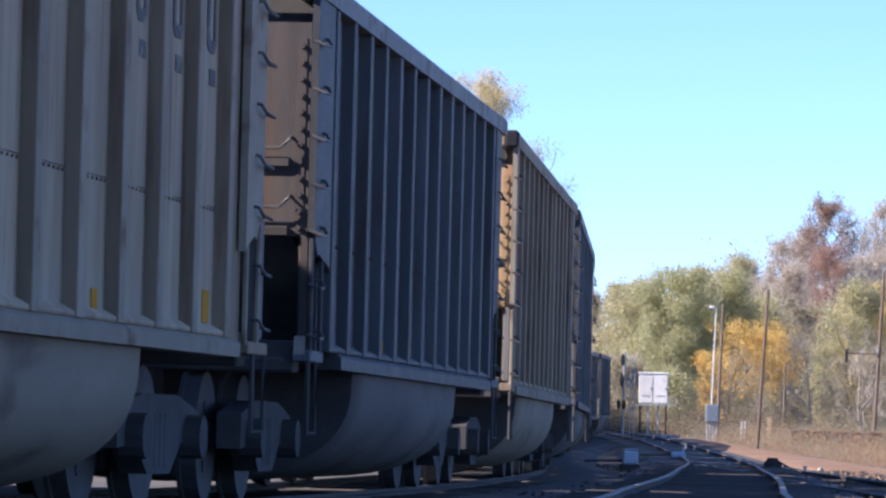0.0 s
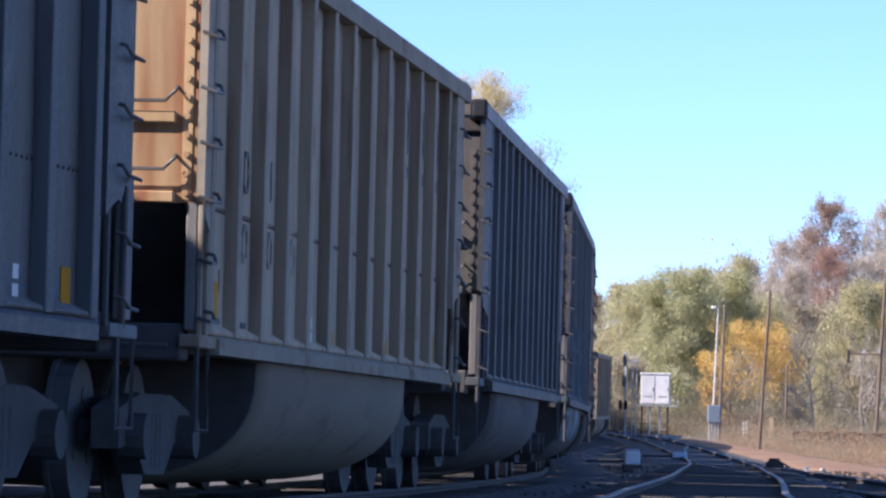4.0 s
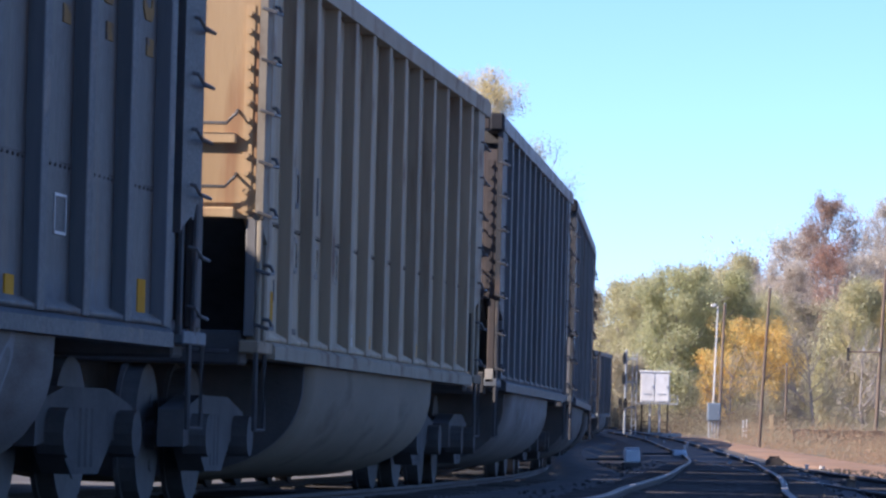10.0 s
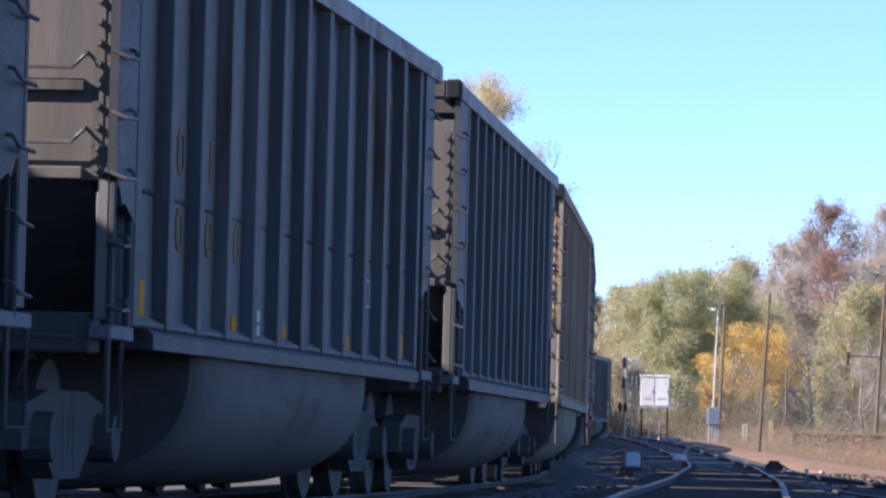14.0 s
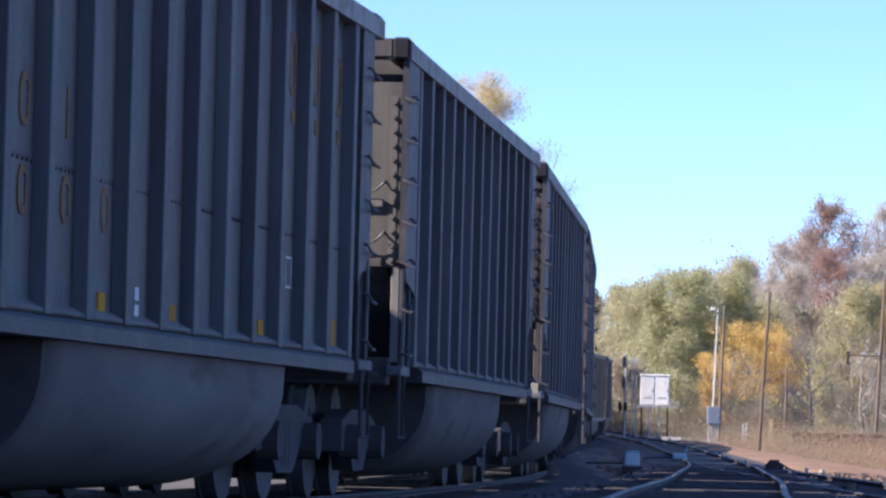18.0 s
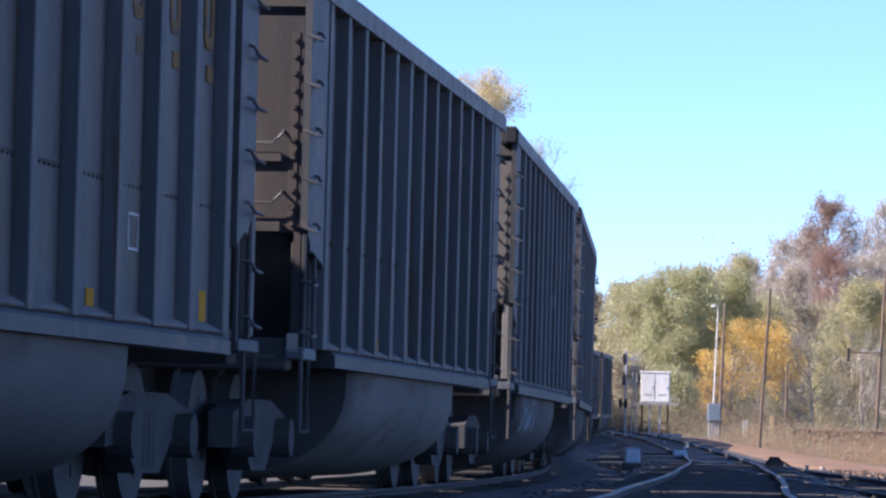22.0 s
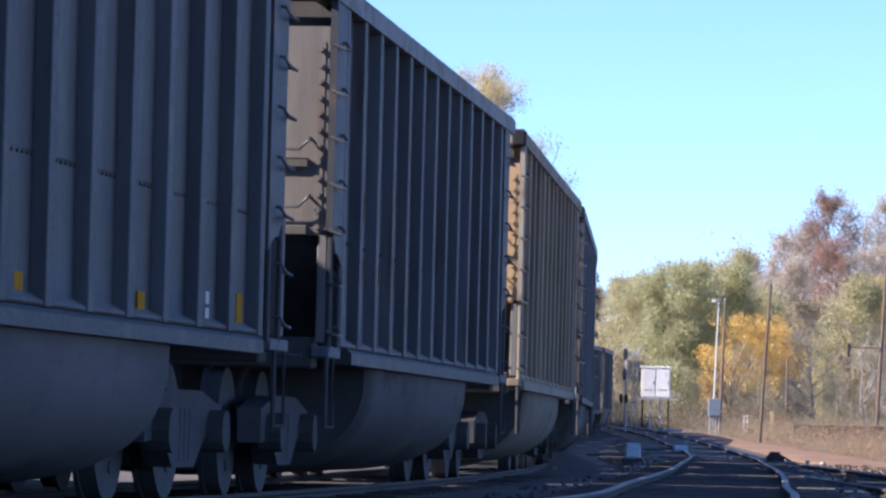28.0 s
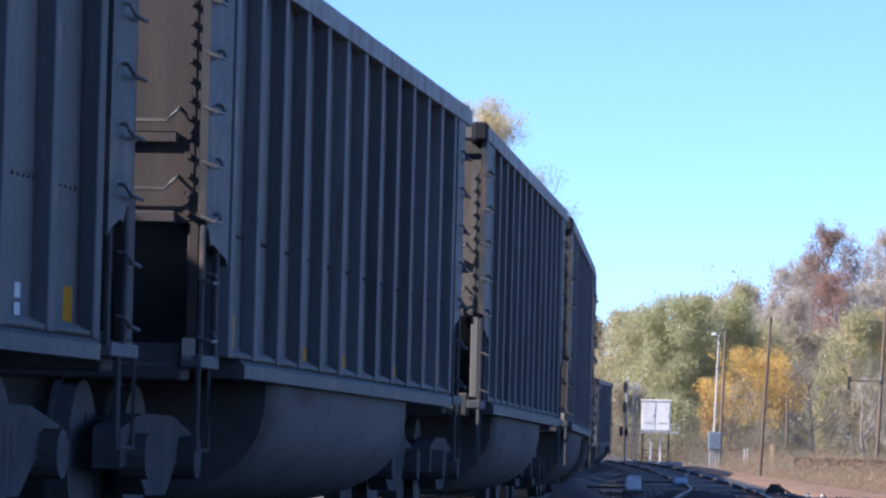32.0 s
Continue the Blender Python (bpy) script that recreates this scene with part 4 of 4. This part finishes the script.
brown_wall = material("brown_wall", [(0.07, 0.05, 0.04), (0.12, 0.085, 0.07)], 1.5, 0.9, bump=0.4)
lens_glass = material("lens_glass", [(0.02, 0.02, 0.022), (0.04, 0.04, 0.045)], 6.0, 0.3, bump=0)


pale_wood = material("pale_wood", [(0.36, 0.27, 0.15), (0.48, 0.37, 0.22)], 4.0, 0.85, stretch=(4, 4, 0.5))


def foot(x, y):
    return float(rise(x, y))


def stand(name, label, category, x, y, turn=0, group=""):
    root = tagged(new(name), label, category, group)
    root.location, root.rotation_euler = (x, y, foot(x, y)), (0, 0, radians(turn))
    return root


def signal_mast():
    root = stand("railway_signal", "tall railway signal mast with black lamp heads and a ladder", "railway signal", 9.55, 240)
    part("base", box(B(), -0.3, 0.3, -0.3, 0.3, -0.2, 0.18, 0.02), galvanised, root)
    part("mast", rod(B(), [(0, 0, 0), (0.02, 0, 4.6)], 0.06, 8), galvanised, root)
    for x, z, h in ((-0.08, 4.15, 0.32), (-0.1, 3.12, 0.34), (-0.24, 1.85, 0.26), (0.02, 1.85, 0.26)):
        head = part("signal_head", prism(B(), [(x + 0.1 * math.cos(a), z + h * math.sin(a)) for a in [k * math.tau / 14 for k in range(14)]], -0.14, -0.1, "y"), signal_black, root)
        part("case", box(B(), x - 0.07, x + 0.07, -0.1, 0.16, z - h * 0.75, z + h * 0.75, 0.02), signal_black, head)
        for k in (-0.5, 0, 0.5):
            part("hood", disc(B(), (x, -0.2, z + k * h), 0.075, 0.14, "y", 12), signal_black, head)
    bm = B()
    for x in (0.36, 0.58):
        rod(bm, [(x, 0.05, 0.2), (x, 0.05, 4.45)], 0.025, 5)
    for i in range(14):
        rod(bm, [(0.36, 0.05, 0.4 + i * 0.3), (0.58, 0.05, 0.4 + i * 0.3)], 0.015, 5)
    part("ladder", bm, galvanised, root)
    for z in (1.6, 2.9, 4.1):
        part("bracket", box(B(), -0.05, 0.6, -0.03, 0.03, z, z + 0.06), galvanised, root)


def relay_house():
    root = stand("signal_cabinet", "white metal signal cabinet raised on grey steel legs with a walkway", "signal cabinet", 12.48, 270, -4)
    z0 = 2.78 - foot(12.48, 270)
    part("housing", box(B(), -0.83, 0.83, -0.5, 0.5, z0, z0 + 1.72, 0.02), white_paint, root)
    part("roof", box(B(), -0.9, 0.9, -0.58, 0.58, z0 + 1.72, z0 + 1.82, 0.02), white_paint, root)
    for x in (-0.42, 0.42):
        door = part("door", box(B(), x - 0.38, x + 0.38, -0.535, -0.5, z0 + 0.08, z0 + 1.66, 0.01), white_paint, root)
        part("handle", box(B(), x + 0.26, x + 0.3, -0.57, -0.535, z0 + 0.8, z0 + 0.98), galvanised, door)
        part("vent", box(B(), x - 0.25, x + 0.25, -0.55, -0.535, z0 + 0.42, z0 + 0.5), galvanised, door)
    for x in (-0.75, -0.28, 0.28, 0.75):
        for y in (-0.42, 0.42):
            part("leg", box(B(), x - 0.04, x + 0.04, y - 0.04, y + 0.04, -0.2, z0), white_paint if abs(x) < 0.5 else old_iron, root)
    for y in (-0.42, 0.42):
        for z in (0.35, 0.8):
            part("brace", rod(B(), [(-0.75, y, z), (0.75, y, z)], 0.025, 5), old_iron, root)
    part("walkway", box(B(), -1.1, 1.35, -1.0, -0.5, z0 - 0.12, z0 - 0.05), galvanised, root)
    bm = B()
    for x in (0.9, 1.33):
        rod(bm, [(x, -0.98, z0 - 0.1), (x, -0.98, z0 + 0.42)], 0.025, 5)
    for z in (0.2, 0.42):
        rod(bm, [(0.9, -0.98, z0 + z), (1.33, -0.98, z0 + z)], 0.022, 5)
        rod(bm, [(1.33, -0.98, z0 + z), (1.33, 0.4, z0 + z)], 0.022, 5)
    part("railing", bm, galvanised, root)
    for i in range(5):
        part("stair_tread", box(B(), -1.35 - 0.16 * i, -1.1 - 0.16 * i, -0.95, -0.45, z0 - 0.3 - 0.3 * i, z0 - 0.26 - 0.3 * i), old_iron, root)


def wooden_pole(label, x, y, height, lean=0.0, top=0.11, arm=None):
    root = stand("utility_pole", label, "utility pole", x, y, 0, "utility poles")
    part("shaft", rod(B(), [(0, 0, -0.5), (lean * 0.5, 0, height * 0.5), (lean, 0, height)], [top * 1.35, top * 1.15, top], 10), pole_wood, root)
    part("pole_cap", disc(B(), (lean, 0, height + 0.015), top * 1.05, 0.03, "z", 10), galvanised, root)
    if arm:
        z, reach = arm
        a = part("crossarm", box(B(), -reach, 0.25, -0.16, -0.08, z, z + 0.11, 0.01), pole_wood, root)
        for q in (-reach + 0.08, -reach * 0.45, 0.15):
            part("insulator", disc(B(), (q, -0.12, z + 0.2), 0.05, 0.2, "z", 8), galvanised, a)
        part("drop_weight", box(B(), -reach - 0.06, -reach + 0.1, -0.2, -0.06, z - 0.5, z + 0.3, 0.02), old_iron, a)
    return root


def lamp_post():
    root = stand("lamp_post", "white steel lamp post with a small lamp head", "lamp post", 15.22, 260)
    h = 8.15 - foot(15.22, 260)
    part("post", rod(B(), [(0, 0, -0.3), (0.1, 0, h * 0.5), (0.2, 0, h)], [0.055, 0.045, 0.035], 10), white_paint, root)
    part("arm", rod(B(), [(0.2, 0, h), (0.08, -0.1, h + 0.06), (-0.06, -0.2, h + 0.04)], 0.03, 6), galvanised, root)
    part("lamp_head", box(B(), -0.2, 0.06, -0.4, -0.12, h - 0.06, h + 0.1, 0.03), white_paint, root)
    part("base_plate", disc(B(), (0, 0, 0.05), 0.2, 0.06, "z", 12), galvanised, root)


def control_box():
    root = stand("control_box", "blue-grey electrical control box on grey conduits", "control box", 15.06, 255.5)
    z = 1.72 - foot(15.06, 255.5)
    part("housing", box(B(), -0.36, 0.36, -0.2, 0.2, z, z + 0.98, 0.03), blue_grey, root)
    part("door", box(B(), -0.32, 0.32, -0.225, -0.2, z + 0.05, z + 0.93, 0.01), blue_grey, root)
    part("handle", box(B(), 0.2, 0.24, -0.26, -0.225, z + 0.4, z + 0.55), galvanised, root)
    for x in (-0.26, -0.1, 0.07, 0.24):
        part("conduit", rod(B(), [(x, 0, -0.3), (x, 0, z + 0.02)], 0.045, 8), galvanised, root)


def switch_machine(label, x, y, w, d, h, mat, turn=0):
    root = stand("switch_machine", label, "switch machine", x, y, turn)
    z = float(grade(y)) - 0.06 - root.location.z
    part("plinth", box(B(), -w * 0.6, w * 0.6, -d * 0.6, d * 0.6, z - 0.2, z + 0.05, 0.01), tie_wood, root)
    part("case", box(B(), -w / 2, w / 2, -d / 2, d / 2, z + 0.05, z + h, 0.03), mat, root)
    part("lid", box(B(), -w * 0.46, w * 0.46, -d * 0.46, d * 0.46, z + h, z + h + 0.05, 0.015), mat, root)
    part("throw_rod", rod(B(), [(-w / 2, 0, z + 0.12), (-w / 2 - 0.9, 0, z + 0.1)], 0.025, 6), old_iron, root)


def switch_stand(x, y):
    root = stand("switch_stand", "dark iron switch stand with a weighted lever", "switch stand", x, y)
    z = float(grade(y)) - 0.15 - root.location.z
    part("plinth", box(B(), -0.3, 0.3, -0.3, 0.3, z - 0.15, z + 0.06, 0.01), tie_wood, root)
    bm = B()
    prism(bm, [(-0.22, z + 0.06), (0.22, z + 0.06), (0.2, z + 0.24), (0.1, z + 0.33), (-0.12, z + 0.34), (-0.21, z + 0.25)], -0.15, 0.15, "y")
    part("body", bm, old_iron, root)
    part("lid", box(B(), -0.13, 0.12, -0.12, 0.12, z + 0.335, z + 0.37, 0.012), old_iron, root)
    part("lever", rod(B(), [(0.1, -0.1, z + 0.3), (0.42, -0.1, z + 0.12)], 0.025, 6), old_iron, root)


def marker(label, x, y, h, w, mat, name="marker_post", z=None):
    root = stand(name, label, name.replace("_", " "), x, y)
    z = 0.0 if z is None else z - root.location.z
    part("stake", box(B(), -w / 2, w / 2, -w / 2, w / 2, z - 0.3, z + h, 0.012), mat, root)
    part("cap", box(B(), -w * 0.6, w * 0.6, -w * 0.6, w * 0.6, z + h, z + h + 0.03, 0.008), mat, root)


signal_mast()
relay_house()
lamp_post()
control_box()
wooden_pole("tall brown wooden utility pole beside the lamp post", 15.72, 262, 7.55, 0.2, 0.075)
wooden_pole("tall weathered wooden utility pole", 13.72, 200, 6.95, 0.36, 0.06)
wooden_pole("tall wooden utility pole with a crossarm", 26.2, 280, 10.25, 0.45, 0.09, (5.2, 1.75))
wooden_pole("short broken wooden pole among the brush", 22.3, 300, 4.6, 0.0, 0.07)
switch_machine("pale blue steel switch machine between the tracks", 4.57, 110, 0.36, 0.3, 0.36, blue_box, 4)
switch_machine("flat grey-blue switch machine beside the second line", 7.25, 140, 0.42, 0.4, 0.2, blue_box, 3)
switch_stand(8.12, 112.5)
marker("short white marker post", 17.3, 265, 1.0, 0.09, white_paint)
marker("short white marker post", 17.55, 266, 1.05, 0.09, white_paint)
marker("tan wooden stake in the brush", 16.72, 235, 1.4, 0.12, pale_wood)
marker("tan wooden stake in the brush", 16.88, 236, 1.4, 0.1, pale_wood)
marker("low pale timber stub beside the siding", 5.5, 62, 0.3, 0.11, pole_wood, "timber_stub", -0.27)


def low_wall():
    root = tagged(new("retaining_wall"), "long low dark brown retaining wall", "wall", kind="structure")
    for i in range(58):
        x = 17.6 + i * 0.42
        z = float(rise(x, 232))
        out = 0.07 * (i % 2)
        part("wall_panel", box(B(), x, x + 0.41, 231.9 - out, 232.2 - out, z - 0.3, z + 0.78 + 0.03 * math.sin(i * 2.1), 0.02), brown_wall, root)


low_wall()


def west_shade_wall():
    """An unseen plain high wall added beyond the train, near the camera, to keep the low sun off the undercarriages
    there.
    """
    root = tagged(new("wall_west"), "unseen plain high wall added beyond the main line to shade it", "wall", kind="structure")
    ys = np.arange(-34, 46, 4.0)
    for a in ys:
        b = a + 3.98
        xa, xb = float(MAIN_AT_Y(a)) - 3.3, float(MAIN_AT_Y(b)) - 3.3
        top = 5.1 - 0.9 * float(smooth((a - 30) / 14))
        bm = B()
        prism(bm, [(xa - 0.35, a), (xa, a), (xb, b), (xb - 0.35, b)], -0.4, top, "z")
        part("wall_panel", bm, brown_wall, root)


west_shade_wall()


concrete = material("concrete", [(0.42, 0.4, 0.37), (0.55, 0.53, 0.5)], 1.2, 0.85, bump=0.2)


def grade_crossing():
    root = tagged(new("grade_crossing"), "pale concrete grade crossing panels across the second line", "grade crossing", kind="structure")
    for i, x in enumerate((6.9, 8.0, 9.12, 10.55, 11.9)):
        z = float(grade(252))
        part("crossing_panel", box(B(), x, x + 1.06, 248.6 + 0.03 * i, 255.4, z - 0.24, z + 0.005 + 0.01 * (i % 2), 0.01), concrete, root)


grade_crossing()


STUBS = [(12.21, 246.2, 0.27), (8.52, 161.0, 0.27), (9.52, 178.2, 0.26), (9.46, 159.7, 0.16), (7.21, 115.2, 0.17), (9.26, 140.2, 0.15), (8.11, 107.5, 0.12), (8.64, 109.2, 0.15), (9.52, 213.7, 0.21), (9.48, 195.7, 0.19)]
# pieces nearer than 65 m are sunlit streaks drawn as pale slabs
SLABS = [(5.05, 121.7, 0.3, 0.2, 10), (10.79, 198.5, 0.42, 0.5, 0), (3.21, 57.5, 0.28, 0.14, 5), (4.94, 62.0, 0.07, 0.06, 30), (4.95, 60.0, 0.08, 0.06, 60), (5.16, 60.5, 0.08, 0.07, 10), (3.95, 55.7, 0.09, 0.06, 20), (10.14, 123.0, 0.14, 0.12, 40)]


def ground_stub(x, y, h, w, mat):
    """A small pale fitting that stands up beside a rail."""
    root = tagged(new("rail_fitting"), "small pale metal fitting standing beside a rail", "rail fitting", "fittings beside the rails")
    z = float(grade(y)) - 0.13
    root.location = (x, y, z)
    part("base", box(B(), -w * 1.1, w * 1.1, -w, w, -0.06, 0.05, 0.008), old_iron, root)
    part("post", box(B(), -w / 2, w / 2, -w / 2, w / 2, 0.05, h, 0.01), mat, root)
    part("cap", box(B(), -w * 0.75, w * 0.75, -w * 0.6, w * 0.6, h, h + 0.03, 0.006), mat, root)


for x, y, h in STUBS:
    ground_stub(x, y, h, 0.075, galvanised)


def slab(x, y, length, width, turn):
    """A flat pale piece between the tracks: some are debris, others added to draw sunlit streaks."""
    root = tagged(new("broken_slab"), "flat pale piece on dark ballast, for debris and sunlit streaks", "concrete piece", "broken pieces on the ballast")
    root.location, root.rotation_euler = (x, y, float(grade(y)) - 0.12), (0, 0, radians(turn))
    bm = B()
    prism(bm, [(-length / 2, -width * 0.5), (length * 0.3, -width * 0.42), (length / 2, 0.0), (length * 0.36, width * 0.5), (-length * 0.42, width * 0.4)], -0.04, 0.07, "z")
    part("body", bm, concrete, root)
    bm = B()
    prism(bm, [(length * 0.55, -width * 0.2), (length * 0.68, -width * 0.1), (length * 0.62, width * 0.25)], -0.04, 0.04, "z")
    part("chip", bm, concrete, root)


for x, y, length, width, turn in SLABS:
    slab(x, y, length, width, turn)


# ---- the train ----
DARK = "black steel coal car with tall ribbed sides"
LIGHT = "weathered beige coal car with ribbed sides and rust stains"
GRAFFITI = "black ribbed coal car with sprayed graffiti along its side"


def plates(car, panel, z=1.14):
    """Two small pale data plates, one above the other."""
    for k in (0, 1):
        side_mark(car, white_tape, panel, z + k * 0.1, z + 0.075 + k * 0.1, -0.02, 0.1, "label_plate")


def marks_dark(car):
    side_mark(car, yellow_tape, 0, 1.14, 1.36, -0.1, 0.02)
    side_mark(car, yellow_tape, 11, 1.14, 1.34, 0.0, 0.22)
    for p in (3, 5, 8):
        side_mark(car, yellow_tape, p, 1.13, 1.25, 0.0, 0.2)
    plates(car, 10)


def number_bars(car, mat, first_row, second_row):
    """Painted characters, one to a panel, above and below the seam."""
    for p in first_row:
        glyph_bars(car, mat, p, 2.03, 2.30, 0.02, 0.26, 0.04)
    for p in second_row:
        glyph_bars(car, mat, p, 1.58, 1.83, 0.02, 0.25, 0.04)


def far_stencils(car, mat):
    """The tall painted marks high up near one end, each with a small block below."""
    for p in (9, 10, 11):
        glyph_bars(car, mat, p, 2.82, 3.25, 0.0, 0.3, 0.075)
        side_mark(car, mat, p, 2.62, 2.72, 0.1, 0.3, "stencil_mark")


def marks_worn(car):
    side_mark(car, faded_yellow, 0, 1.14, 1.36, -0.08, 0.08)
    side_mark(car, faded_yellow, 11, 1.14, 1.34, 0.0, 0.22)
    for p in (3, 5, 8):
        side_mark(car, faded_yellow, p, 1.13, 1.25, 0.0, 0.2)
    number_bars(car, faded_orange, (1,), (1, 2, 3))
    side_mark(car, faded_orange, 2, 2.03, 2.30, 0.12, 0.17, "stencil_mark")
    far_stencils(car, faded_orange)
    plates(car, 4)
    for z in (1.5, 1.7):
        side_mark(car, white_tape, 9, z, z + 0.015, 0.0, 0.3, "stencil_mark")
    for x in (0.0, 0.285):
        side_mark(car, white_tape, 9, 1.5, 1.715, x, x + 0.015, "stencil_mark")


def marks_light(car):
    side_mark(car, faded_yellow, 0, 1.2, 1.42, 0.0, 0.14)
    side_mark(car, faded_yellow, 11, 1.16, 1.36, 0.02, 0.24)
    side_mark(car, faded_yellow, 8, 1.13, 1.26, 0.04, 0.2)
    side_mark(car, faded_tan, 5, 1.14, 1.25, 0.02, 0.2)
    number_bars(car, dark_paint, (1,), ())
    number_bars(car, worn_ink, (), (1, 2, 3))
    side_mark(car, dark_paint, 2, 2.03, 2.30, 0.12, 0.17, "stencil_mark")
    far_stencils(car, dark_paint)
    for p in (0, 1):
        for k in range(3):
            side_mark(car, dark_paint, p, 1.16, 1.2, 0.02 + k * 0.08, 0.07 + k * 0.08, "stencil_mark")
    side_mark(car, dark_paint, 0, 1.36, 1.5, 0.16, 0.2, "stencil_mark")
    plates(car, 4)


DULL = [black_post, black_trim, black_rim, end_black]
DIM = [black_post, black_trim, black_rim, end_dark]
WHITE, PALE, CYAN = (0.40, 0.43, 0.46), (0.2, 0.21, 0.23), (0.17, 0.29, 0.34)
DIMMED, TEAL = (0.14, 0.16, 0.18), (0.06, 0.11, 0.14)
PAINT = {
    "dark": (DARK, black_panel, *DULL, tub_black, marks_dark),
    "dim": ("black ribbed coal car with rusty dark ends", black_panel, *DIM, tub_black, marks_dark),
    "worn": ("black ribbed coal car with faded orange stencilling", worn_panel, *DULL, tub_black, marks_worn),
    "light": (LIGHT, tan_panel, tan_post, tan_trim, tan_trim, end_tan, tub_tan, marks_light),
    "blue": (GRAFFITI, graffiti("blue_spray", black_panel, (-5.6, 2.2, 1.05, 2.25), WHITE, CYAN, 0.05, 1.3, 3.0, 0.85), graffiti("blue_spray_post", black_post, (-5.6, 2.2, 1.05, 2.25), DIMMED, TEAL, 0.05, 1.3, 3.0, 0.85), *DULL[1:], graffiti("blue_tub", tub_black, (-3.9, 2.0, 0.5, 1.25), WHITE, CYAN, 0.045, 1.6, 9.0, 0.6), marks_dark),
    "smoke": (GRAFFITI, graffiti("smoke_spray", black_panel, (-1.5, 5.2, 1.45, 2.25), WHITE, PALE, 0.022, 1.1, 14.0, 0.25), *DULL, graffiti("smoke_tub", tub_black, (-3.2, -1.6, 0.5, 1.3), WHITE, PALE, 0.025, 2.4, 2.0, 0.1), marks_worn),
    "tag": (GRAFFITI, graffiti("tag_spray", worn_panel, (-2.2, 4.6, 1.2, 2.45), WHITE, PALE, 0.035, 1.5, 21.0, 0.3), graffiti("tag_spray_post", black_post, (-2.2, 4.6, 1.2, 2.45), DIMMED, TEAL, 0.035, 1.5, 21.0, 0.1), *DULL[1:], graffiti("tag_tub", tub_black, (-3.6, -0.4, 0.55, 1.3), (0.25, 0.32, 0.36), CYAN, 0.03, 1.9, 5.0, 0.15), marks_worn),
    "low": (GRAFFITI, graffiti("low_spray", black_panel, (-1.6, 4.2, 1.05, 2.1), WHITE, PALE, 0.03, 1.2, 31.0, 0.2), *DIM, graffiti("low_tub", tub_black, (-1.6, 2.2, 0.6, 1.2), WHITE, PALE, 0.028, 2.0, 7.0, 0.1), marks_dark),
    "scrawl": (GRAFFITI, graffiti("scrawl_spray", worn_panel, (-3.6, 0.4, 1.05, 2.0), (0.22, 0.26, 0.27), PALE, 0.03, 1.8, 41.0, 0.2), *DIM, graffiti("scrawl_tub", tub_black, (-3.8, 2.8, 0.55, 1.3), (0.2, 0.2, 0.21), PALE, 0.03, 2.2, 17.0, 0.1), marks_worn),
}
KINDS = {-2: "light", 0: "light", 2: "light", 7: "light", 12: "light", 23: "light", 34: "light", 4: "blue", 5: "smoke", 6: "scrawl", 8: "scrawl", 18: "tag", 24: "low",
         -1: "dim", 15: "dim", 17: "dim", 25: "dim", 27: "dim", 31: "dim", 10: "worn", 13: "worn", 16: "worn", 20: "worn", 22: "worn", 28: "worn"}
COUPLED = 16.18
first_of, cars = {}, {}
for n in range(-4, 39):
    kind = KINDS.get(n, "dark")
    if kind not in first_of:
        cars[n] = first_of[kind] = coal_car(*PAINT[kind])
    else:
        cars[n] = copy_thing(first_of[kind], Matrix())

# metres of the first gap along the line, second by second
PASSING = [(0, 17.71), (1, 4.47), (2, -8.70), (3, -21.83), (4, -35.24), (5, -48.65), (6, -62.06), (7, -75.22), (8, -88.28), (9, -101.44), (10, -114.03), (11, -127.14), (12, -140.70), (13, -154.28), (14, -167.27), (15, -180.42), (16, -193.57), (17, -206.74), (18, -219.93), (19, -233.51), (20, -246.70), (21, -260.28), (22, -273.95), (23, -287.31), (24, -300.30), (25, -313.83), (26, -327.09), (27, -340.37), (28, -353.66), (29, -366.78), (30, -380.06), (31, -393.85), (32, -407.36)]


def car_pose(n, gap):
    c = gap + COUPLED * (n + 0.5)
    a, b = main_at(c - 6.17), main_at(c + 6.17)
    d = b - a
    return Matrix.Translation((a + b) / 2) @ pose(0, 0, 0, 0, -math.degrees(math.atan2(d.z, math.hypot(d.x, d.y))), math.degrees(math.atan2(d.y, d.x)))


def roll_wheels(n, car):
    """Turn the wheelsets while the car rolls through the near part of the line."""
    times = [t for t, _ in PASSING]
    gaps = [g for _, g in PASSING]
    place = lambda t: np.interp(t, times, gaps) + COUPLED * (n + 0.5)
    span = [k / FPS for k in range(0, int(32 * FPS) + 1) if -12 < place(k / FPS) < 32]
    if len(span) < 2:
        return
    zero_at = place(span[0])
    for truck in car.children:
        for w in truck.children:
            if not w.name.startswith("wheelset"):
                continue
            x = w.location.x
            rows = [(t, pose(x, 0, 0.457, 0, math.degrees((place(t) - zero_at) / 0.457), 0)) for t in span]
            first = [(0.0, rows[0][1])] if span[0] > 0 else []
            last = [(32.0, rows[-1][1])] if span[-1] < 32 else []
            walk(w, first + rows + last)


def motions():
    for n, car in cars.items():
        walk(car, [(t, car_pose(n, gap)) for t, gap in PASSING])
        roll_wheels(n, car)


motions()
